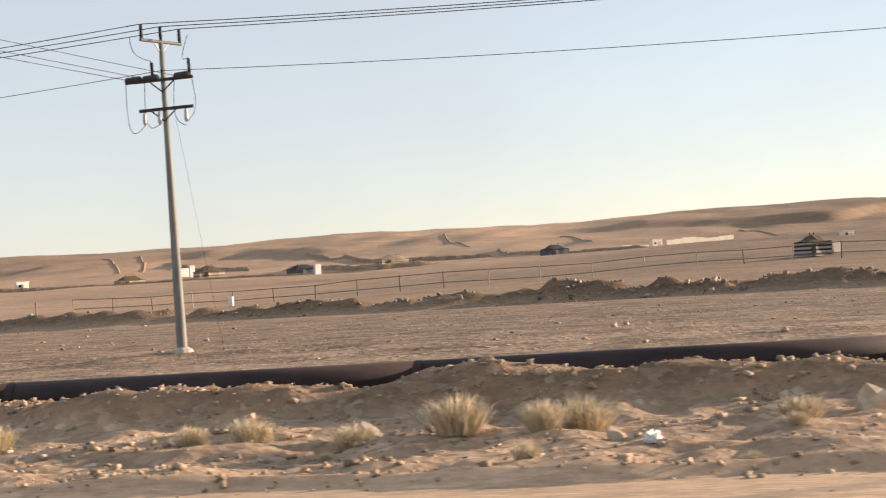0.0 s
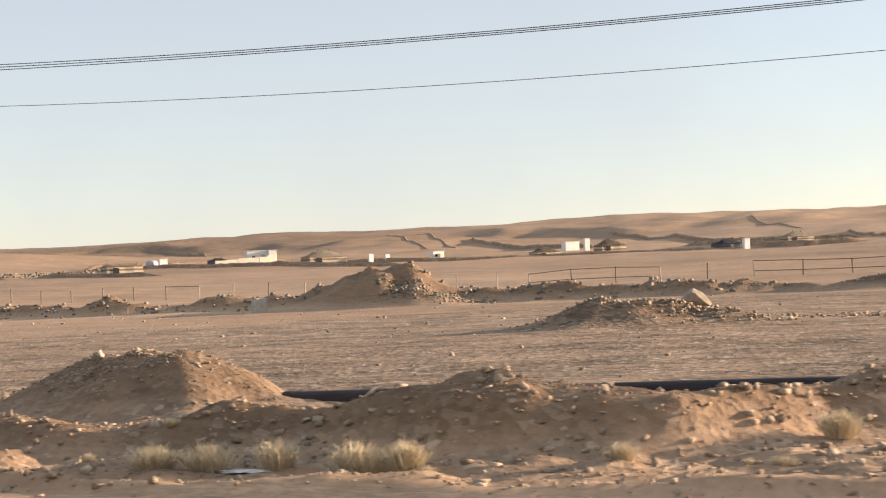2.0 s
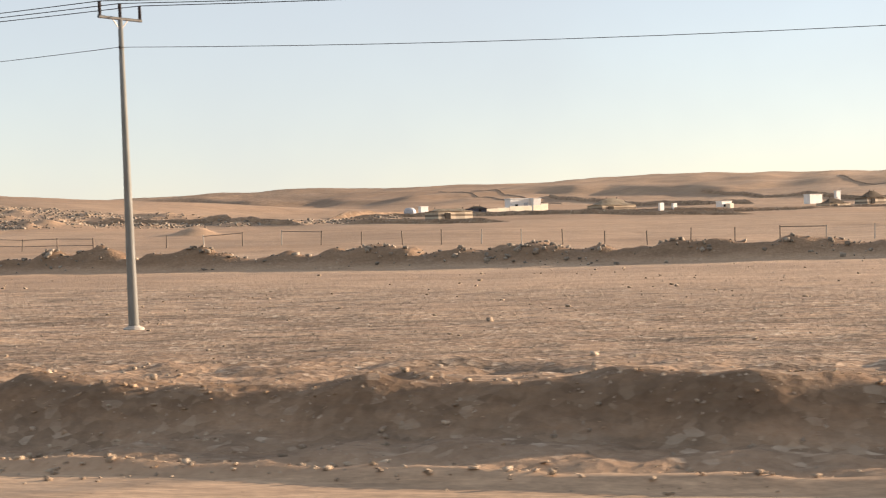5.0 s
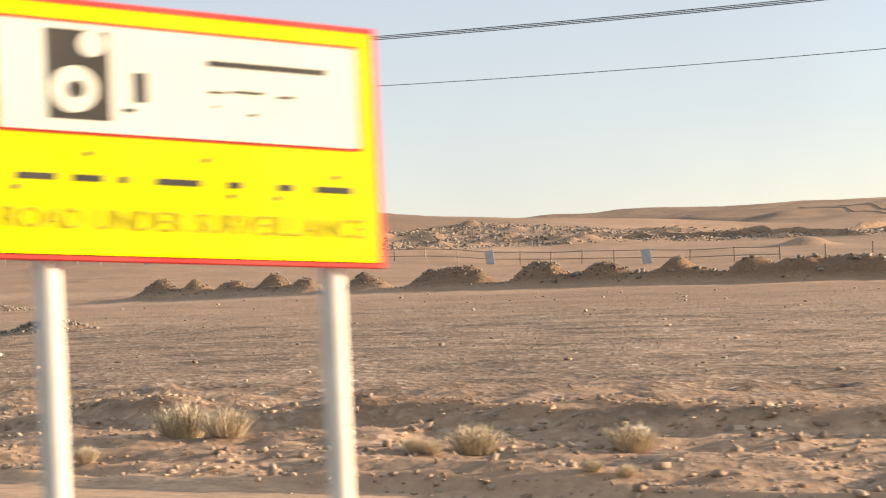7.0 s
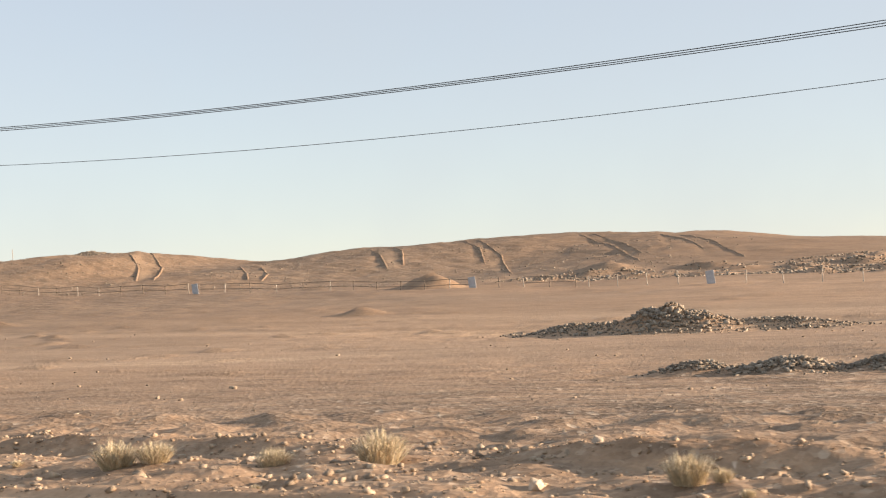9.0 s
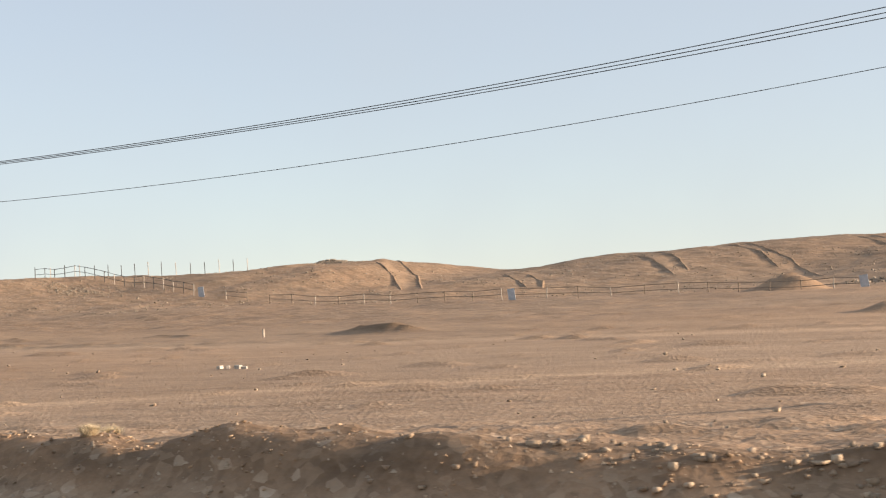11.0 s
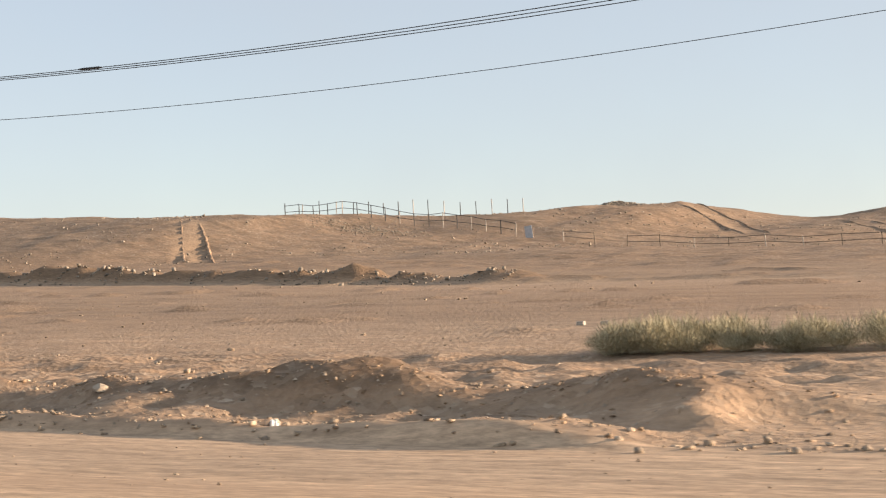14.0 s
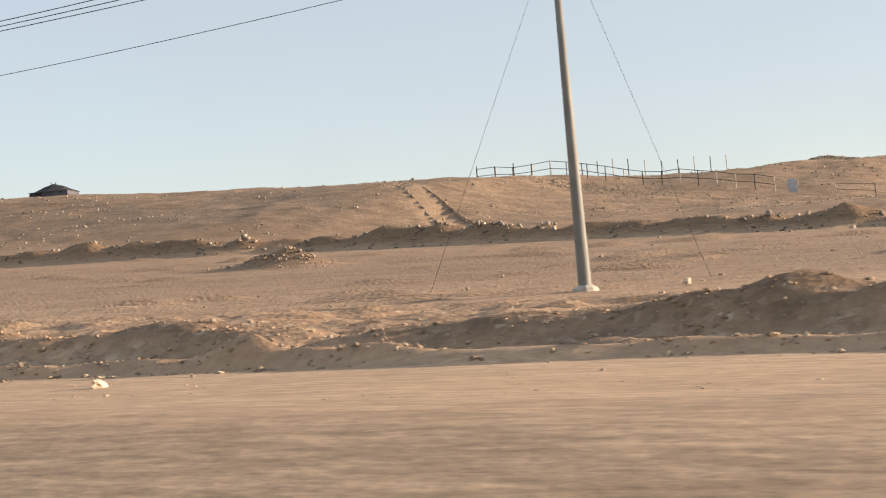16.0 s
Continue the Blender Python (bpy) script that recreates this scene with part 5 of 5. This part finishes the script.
# lumps of dried earth on the face and the crest of the bank
xs = GEN.uniform(-415, 14, 46000)
edge, crest = table(xs, STRIP, 2), table(xs, BANK, 1)
ys = np.where(GEN.uniform(0, 1, len(xs)) < 0.45, crest + GEN.normal(0, 0.55, len(xs)), edge + (crest + 0.8 - edge) * GEN.uniform(0, 1, len(xs)))
keep = ripple(xs / 1.1, ys / 0.8, 205) + 0.5 * ripple(xs / 4, ys / 2.5, 206) > GEN.uniform(-0.8, 0.9, len(xs))
keep &= bare_sand(xs, ys) < GEN.uniform(0.3, 0.8, len(xs))
keep &= (xs > -94) | (xs < -163) | (GEN.uniform(0, 1, len(xs)) < 0.3)
xs, ys = xs[keep], ys[keep]
scatter("earth_clods", xs, ys, 0.015 + np.where(xs < -285, 0.03, 0.034) * GEN.uniform(0, 1, len(xs)) ** 3.4, CLOD, "lumps of dried brown earth on the bank", 8, 0.55, 0.6)
# stones along the edge of the strip
xs = GEN.uniform(-415, 14, 5200)
ys = table(xs, STRIP, 2) + GEN.normal(0.15, 0.3, len(xs))
scatter("edge_stones", xs, ys, 0.014 + 0.056 * GEN.uniform(0, 1, len(xs)) ** 3.4, STONE, "stones lined along the edge of the graded strip", 5)
xs, ys = GEN.uniform(-415, 14, 5200), GEN.uniform(10.5, 17.5, 5200)
scatter("strip_pebbles", xs, ys, 0.006 + 0.02 * GEN.uniform(0, 1, len(xs)) ** 4, STONE, "small pebbles on the graded strip", 6)
# the plain
xs = GEN.uniform(-420, 30, 12000)
ys = 25 + 70 * GEN.uniform(0, 1, len(xs)) ** 1.5
keep = (ripple(xs / 7, ys / 3, 211) + 0.5 * ripple(xs / 2.1, ys / 1.3, 212) + 0.55 * glide((xs + 262) / 30) - 0.45) > GEN.uniform(-0.9, 1.0, len(xs))
scatter("plain_stones", xs[keep], ys[keep], 0.016 + 0.1 * GEN.uniform(0, 1, keep.sum()) ** 6, STONE, "scattered stones on the gravel plain", 7)


def pebble_field(xs, ys, sizes, mat, label, seed):
    """Small half-buried stones, each a low uneven cone of four faces."""
    gen = np.random.default_rng(seed)
    n = len(xs)
    a = gen.uniform(0, 2 * np.pi, n)[:, None] + np.arange(4) * np.pi / 2 + gen.normal(0, 0.25, (n, 4))
    r = sizes[:, None] * gen.uniform(0.6, 1.4, (n, 4))
    foot = np.stack([np.cos(a) * r * 1.3, np.sin(a) * r, np.full((n, 4), -0.02)], -1)
    tip = np.stack([gen.normal(0, 0.3, n) * sizes, gen.normal(0, 0.3, n) * sizes, sizes * gen.uniform(0.5, 1.1, n)], -1)[:, None]
    v = np.concatenate([foot, tip], 1) + np.stack([xs, ys, ground(xs, ys)], -1)[:, None]
    f = (np.array([(0, 1, 4), (1, 2, 4), (2, 3, 4), (3, 0, 4)])[None] + 5 * np.arange(n)[:, None, None]).reshape(-1, 3)
    return tagged(link_mesh("pebbles", mesh_from("pebbles", v.reshape(-1, 3), f), mat), label, "stones", kind="stuff")


xs = GEN.uniform(-420, 20, 90000)
ys = 26 + 52 * GEN.uniform(0, 1, len(xs)) ** 1.4
keep = ripple(xs / 9, ys / 2.5, 213) + 0.6 * ripple(xs / 2.3, ys / 1.1, 214) + 1.1 * glide((xs + 268) / 30) * (1 - glide((ys - 62) / 14)) - 0.85 > GEN.uniform(-0.9, 0.9, len(xs))
pebble_field(xs[keep], ys[keep], 0.016 + 0.05 * GEN.uniform(0, 1, keep.sum()) ** 3, STONE, "small stones strewn over the gravel plain", 71)
xs = GEN.uniform(-415, 14, 60000)
edge, crest = table(xs, STRIP, 2), table(xs, BANK, 1)
ys = edge + (crest + 3.5 - edge) * GEN.uniform(0, 1, len(xs))
keep = bare_sand(xs, ys) < GEN.uniform(0.3, 0.8, len(xs))
pebble_field(xs[keep], ys[keep], 0.01 + 0.03 * GEN.uniform(0, 1, keep.sum()) ** 2.5, STONE, "small stones strewn over the broken ground of the bank", 72)


def heap(x, y, rx, ry, n, lo, hi, seed, label, mat=RUBBLE):
    gen = np.random.default_rng(seed)
    n = int(2.1 * n)
    xs, ys = x + gen.normal(0, rx * 0.5, n), y + gen.normal(0, ry * 0.5, n)
    scatter("rubble_heap", xs, ys, 0.27 * (lo + (hi - lo) * gen.uniform(0, 1, n) ** 3), mat, label, seed, 0.1, 0.85)


heap(-90.0, 94.2, 2.0, 1.6, 150, 0.12, 0.6, 11, "broken stones tumbling down a mound of spoil")
heap(-86.8, 94.3, 3.0, 1.6, 120, 0.12, 0.5, 12, "broken stones at the foot of a mound")
heap(-269.0, 89.0, 5.0, 2.2, 560, 0.1, 0.65, 13, "grey and pink broken stones heaped on spoil")
heap(-277.0, 90.5, 4.0, 2.0, 330, 0.12, 0.55, 14, "grey broken stones at the end of a heap")
heap(-262.0, 91.5, 5.0, 1.8, 374, 0.12, 0.5, 15, "grey broken stones at the end of a heap")
heap(-238.6, 50.6, 2.2, 1.5, 420, 0.1, 0.5, 16, "grey broken stones tipped in a heap")
heap(-242.7, 51.0, 1.7, 1.2, 300, 0.1, 0.45, 17, "grey broken stones tipped in a heap")
heap(-246.1, 50.0, 2.0, 1.2, 330, 0.1, 0.45, 18, "grey broken stones tipped in a heap")
heap(-249.5, 49.8, 1.5, 1.0, 180, 0.08, 0.36, 19, "grey broken stones tipped in a heap")
heap(-229.3, 60.4, 1.9, 1.2, 280, 0.1, 0.46, 20, "small heap of broken stones on the plain")
heap(-64.5, 54.6, 4.5, 1.6, 286, 0.08, 0.35, 21, "stones strewn round a mound of tipped earth", STONE)
heap(-55.0, 57.0, 6.0, 2.0, 264, 0.08, 0.4, 22, "stones strewn over the plain beside a mound", STONE)
heap(-440.8, 204.0, 5.0, 3.5, 352, 0.15, 0.6, 23, "stones on the rocky top of the hill")
heap(-455.5, 160.0, 9.0, 4.0, 572, 0.12, 0.5, 24, "broken stones below the fence on the hill")
heap(-338.2, 17.6, 1.5, 0.9, 150, 0.05, 0.26, 25, "brown stones heaped at the end of the bank", STONE)
heap(-70.5, 29.0, 2.4, 1.3, 700, 0.04, 0.15, 26, "stones on a mound of tipped earth", STONE)
heap(-432.5, 66.5, 3.0, 1.4, 154, 0.1, 0.4, 27, "stones on a low mound of the plain", STONE)
for n, (x, y, w) in enumerate(((-251.2, 100.2, 2.2), (-247.7, 100.2, 1.3), (-244.5, 100.2, 1.7), (-240.8, 100.2, 1.7), (-237.9, 100.2, 1.5), (-232.9, 100.2, 2.1), (-227.4, 100.2, 2.0), (-224.6, 100.2, 2.2), (-218.8, 99.9, 2.4), (-214.1, 100.0, 2.3))):
    heap(x, y, w, 1.4, int(60 * w), 0.06, 0.34, 60 + n, "broken stones on a cone of tipped earth")
# stones along the middle bank
xs = np.concatenate([GEN.uniform(-222, 20, 3400), GEN.uniform(-480, -395, 900)])
line = np.interp(-xs, [-60, 150, 215, 262, 390, 470], [97, 98.5, 100.5, 100, 95, 95])
ys = line + GEN.normal(-0.3, 1.0, len(xs))
keep = ripple(xs / 3.1, xs * 0, 221) > GEN.uniform(-1.0, 0.7, len(xs))
scatter("spoil_stones", xs[keep], ys[keep], 0.05 + 0.17 * GEN.uniform(0, 1, keep.sum()) ** 3, RUBBLE, "broken stones along the bank of spoil", 31, 0.2, 0.8)
# the rubble field below the hill
xs = GEN.uniform(-352, -205, 26000)
ys = 190 + 70 * GEN.uniform(0, 1, len(xs))
mid = np.interp(-xs, [205, 225, 250, 285, 315, 350], [240, 236, 232, 226, 214, 210])
half = np.interp(-xs, [205, 225, 260, 290, 320, 350], [4, 9, 24, 32, 14, 5])
keep = (np.abs(ys - mid) < half) & (ripple(xs / 9, ys / 6, 231) + 0.6 * ripple(xs / 3, ys / 2.4, 232) > GEN.uniform(-1.1, 0.15, len(xs)))
scatter("rubble_field", xs[keep], ys[keep], 0.09 + 0.27 * GEN.uniform(0, 1, keep.sum()) ** 2.6, RUBBLE, "wide field of tipped grey rubble below the hill", 32, 0.25, 0.5)
# stones on the near face of the hill
xs = GEN.uniform(-540, -330, 20000)
ys = np.interp(-xs, [330, 400, 425, 450, 470, 540], [205, 180, 150, 128, 104, 100]) + 62 * GEN.uniform(0, 1, len(xs))
keep = ripple(xs / 8, ys / 5, 241) > GEN.uniform(-0.4, 0.9, len(xs))
scatter("hill_stones", xs[keep], ys[keep], 0.04 + 0.13 * GEN.uniform(0, 1, keep.sum()) ** 3.6, RUBBLE, "stones on the face of the hill", 33)


# ---------------------------------------------------------------- dry grass and shrubs
def blades(seed, n, wide, tall, thick, curl):
    """A tuft of thin bent stalks that spread from one root."""
    gen = np.random.default_rng(seed)
    a, out = gen.uniform(0, 2 * np.pi, n), gen.uniform(0.05, 1, n) ** 0.7
    root = np.stack([np.cos(a), np.sin(a), 0 * a], 1) * (out * wide * 0.22)[:, None]
    tip = np.stack([np.cos(a) * out * wide * 0.55, np.sin(a) * out * wide * 0.55, tall * gen.uniform(0.45, 1, n) * (1 - 0.35 * out)], 1) + gen.normal(0, 0.03, (n, 3))
    mid = 0.5 * (root + tip) + np.stack([0 * a, 0 * a, curl * tall * gen.uniform(0.2, 1, n)], 1) * 0.5 + gen.normal(0, 0.02, (n, 3))
    b = gen.uniform(0, 2 * np.pi, n)
    w = np.stack([np.cos(b), np.sin(b), 0 * b], 1) * thick
    v = np.stack([root - w, root + w, mid - w * 0.8, mid + w * 0.8, tip], 1)
    f = (np.array([(0, 1, 3), (0, 3, 2), (2, 3, 4)])[None] + 5 * np.arange(n)[:, None, None]).reshape(-1, 3)
    return mesh_from("stalks", v.reshape(-1, 3), f)


TUFTS = [blades(50 + k, 700, 0.8, 0.45, 0.004, 0.7) for k in range(4)]
for me in TUFTS:
    me.materials.append(DRY_GRASS)


def twigs(seed, n, wide, tall):
    """A rounded, open bush of short thin twigs that point outward and up."""
    gen = np.random.default_rng(seed)
    lobes = np.stack([gen.uniform(-0.32, 0.32, 7) * wide, gen.uniform(-0.32, 0.32, 7) * wide, gen.uniform(0.25, 0.62, 7) * tall], 1)
    own = lobes[gen.integers(0, 7, n)]
    d = gen.standard_normal((n, 3))
    d /= np.linalg.norm(d, axis=1)[:, None]
    root = own + d * gen.uniform(0.0, 1.0, (n, 1)) ** 0.5 * np.array([0.24 * wide, 0.24 * wide, 0.38 * tall])
    root[:, 2] = np.abs(root[:, 2])
    aim = d * 0.8 + np.array([0, 0, 0.7]) + gen.normal(0, 0.35, (n, 3))
    tip = root + aim * gen.uniform(0.05, 0.15, (n, 1))
    b = gen.uniform(0, 2 * np.pi, n)
    w = np.stack([np.cos(b), np.sin(b), 0 * b], 1) * 0.006
    v = np.stack([root - w, root + w, tip], 1)
    return mesh_from("twigs", v.reshape(-1, 3), np.arange(3 * n).reshape(-1, 3))


BUSHES = [twigs(70 + k, 2600, 1.45, 0.74) for k in range(3)]
for me in BUSHES:
    me.materials.append(SHRUB)


def tuft(x, y, size, n, bush=False):
    ob = new("shrub" if bush else "grass_tuft", (BUSHES if bush else TUFTS)[n % (3 if bush else 4)])
    ob.matrix_world = pose(x, y, on_ground(x, y) - 0.03, 0, 0, 67 * n) @ Matrix.Diagonal((size, size, size * (0.85 + 0.3 * math.sin(n * 2.3) ** 2), 1))
    if bush:
        return tagged(ob, "low olive-beige desert shrub on the plain", "shrub", "shrubs on the plain")
    return tagged(ob, "dry straw-yellow grass tuft at the foot of the bank", "grass tuft", "grass tufts along the bank")


TUFT_SPOTS = [(-26.3, 22.4, 1.1), (-23.7, 20.6, 1.2), (-22.3, 20.6, 1.0), (-21.8, 20.5, 0.7), (-21.2, 22.2, 1.1), (-18.9, 21.2, 0.9), (-15.7, 21.8, 0.9), (-14.5, 21.2, 1.0), (-13.6, 22.2, 1.1),
              (-9.5, 21.2, 0.8), (-8.5, 21.3, 1.0), (-6.6, 20.6, 1.0), (-5.0, 20.7, 1.35), (-3.7, 20.7, 0.9), (-3.2, 21.4, 1.3), (0.0, 21.2, 1.0), (-24.9, 20.2, 1.0), (-24.2, 20.1, 1.1), (-23.4, 20.0, 1.0),
              (-22.9, 20.2, 0.7), (-22.4, 20.2, 0.7), (-30.1, 20.9, 1.6), (-29.6, 21.2, 1.2), (-28.0, 20.9, 1.0), (-34.8, 20.1, 1.0), (-35.6, 20.3, 1.0), (-36.4, 20.1, 1.2), (-37.2, 20.0, 0.9)]
TUFT_SPOTS += [(-38.0, 19.7, 1.1), (-54.3, 21.3, 0.9), (-51.1, 21.4, 0.9), (-49.0, 19.6, 1.2), (-42.4, 20.3, 0.9), (-44.2, 20.2, 0.9), (-45.3, 20.0, 0.8), (-61.1, 20.0, 1.1), (-60.4, 20.2, 0.9),
               (-64.2, 19.7, 1.0), (-63.4, 19.9, 1.1), (-62.4, 20.1, 0.9), (-69.5, 19.5, 1.0), (-199.4, 18.4, 0.8), (-196.4, 18.9, 0.9), (-194.4, 21.8, 1.3), (-193.4, 21.6, 1.2), (-188.5, 20.8, 1.1)]
TUFT_SPOTS += [(-203.9, 18.9, 1.1), (-201.0, 19.3, 1.1), (-197.4, 18.9, 1.2), (-206.3, 18.2, 0.7), (-253.6, 19.3, 1.0), (-248.0, 20.6, 1.1), (-247.3, 20.9, 1.0), (-245.3, 21.9, 0.9), (-243.6, 22.9, 1.3),
               (-236.4, 20.5, 1.0), (-233.0, 20.2, 0.9), (-227.5, 20.4, 1.1), (-226.2, 20.8, 0.9), (-151.0, 20.0, 1.2), (-150.4, 20.3, 0.9), (-219.8, 21.5, 1.2), (-209.6, 21.0, 0.9), (-186.3, 21.4, 1.0)]
for n, (x, y, s) in enumerate(TUFT_SPOTS):
    if x > -57:
        x, y = x - 0.45, y + 1.7
    tuft(x, y, s * 1.25, n)
extra = random.Random(3)
for n in range(110):
    x = extra.choice([extra.uniform(-75, 8), extra.uniform(-75, 8), extra.uniform(-258, -184), extra.uniform(-320, -290)])
    tuft(x, float(table(np.array([x]), STRIP, 2)[0]) + extra.uniform(0.6, 3.4), extra.uniform(0.3, 0.7), n)
for x, y, s in ((-332.1, 32.6, 0.8), (-331.3, 32.9, 0.6), (-330.2, 33.4, 0.6), (-329.6, 33.5, 0.8), (-325.4, 38.8, 0.7), (-324.5, 39.0, 0.9), (-323.6, 39.4, 0.8), (-322.8, 39.4, 0.5)):
    tuft(x, y, s, int(-x), True)
for n in range(74):
    u = extra.random()
    x = -345.8 - 11.4 * u + extra.gauss(0, 0.35)
    y = float(np.interp(-x, [345.5, 347.8, 350.9, 353.7, 357.5], [40.0, 37.4, 35.6, 34.2, 33.6])) + abs(extra.gauss(0.3, 1.1))
    tuft(x, y, extra.uniform(0.6, 1.2) * (1.0 if u > 0.25 else 0.8), n, True)


# ---------------------------------------------------------------- litter
def litter(x, y, sx, sy, sz, mat, label, name="litter"):
    """A crumpled sheet or bag."""
    bm = bmesh.new()
    bmesh.ops.create_icosphere(bm, subdivisions=3, radius=0.5)
    off = Vector((x, y, 0.3))
    for v in bm.verts:
        d = v.co.normalized()
        k = 0.62 + 0.5 * noise.noise(d * 2.1 + off) + 0.35 * abs(noise.noise(d * 4.7 + off))
        v.co = Vector((d.x * sx, d.y * sy, max(d.z, -0.4) * sz + 0.3 * sz)) * 0.6 * k
    ob = part(name, bm, mat)
    ob.matrix_world = pose(x, y, on_ground(x, y), 0, 0, 40 * x)
    return tagged(ob, label, "litter", "litter along the road")


def lost_block(x, y, s, label):
    ob = part("building_block", block(s, s * 0.6, s * 0.5, 0, 0, 0, 0.02), CONCRETE)
    ob.matrix_world = pose(x, y, on_ground(x, y) - 0.02, 4, 3, 40 * x)
    tagged(ob, label, "building block", "building blocks on the plain")


for x, y, sx, sy, sz in ((-22.0, 20.4, 0.34, 0.2, 0.28), (-2.4, 21.0, 0.34, 0.26, 0.24), (-62.8, 19.8, 0.85, 0.3, 0.05), (-318.6, 14.3, 0.3, 0.22, 0.12), (-320.6, 14.5, 0.4, 0.2, 0.1), (-361.9, 18.0, 0.3, 0.26, 0.16),
                         (-186.5, 22.2, 0.55, 0.4, 0.3), (-326.0, 34.0, 0.4, 0.3, 0.2), (-349.0, 36.2, 0.35, 0.25, 0.16), (-352.9, 15.9, 0.16, 0.14, 0.26), (-205.2, 19.0, 0.3, 0.2, 0.2)):
    litter(x, y, sx, sy, sz, PLASTIC_WHITE, "crumpled white plastic sheet on the ground")
litter(-366.9, 18.2, 0.26, 0.18, 0.12, PLASTIC_YELLOW, "yellow plastic container on the bank")
for x, y, s in ((-333.2, 65.0, 0.45), (-334.2, 65.2, 0.4), (-335.0, 65.4, 0.4), (-332.4, 64.6, 0.35), (-363.8, 47.0, 0.3), (-364.6, 46.8, 0.3)):
    lost_block(x, y, s, "grey building block lying on the plain")
litter(-172.8, 18.3, 0.3, 0.22, 0.4, PLASTIC_PINK, "crumpled pink cloth on the side of a mound", "cloth_rag")
stump = new("dark_rock", ROCKS[4].copy())
stump.data.materials.clear()
stump.data.materials.append(PIPE)
stump.matrix_world = pose(-181.0, 16.0, on_ground(-181.0, 16.0) + 0.1, 0, 0, 30) @ Matrix.Diagonal((0.75, 0.6, 0.5, 1))
tagged(stump, "dark rounded tarred rock on the graded strip", "rock")
# low, flat dark patch beside the lone rock
litter(-358.0, 11.65, 0.75, 0.22, 0.07, INSULATOR, "flat dark patch on the graded strip", "dark_patch")
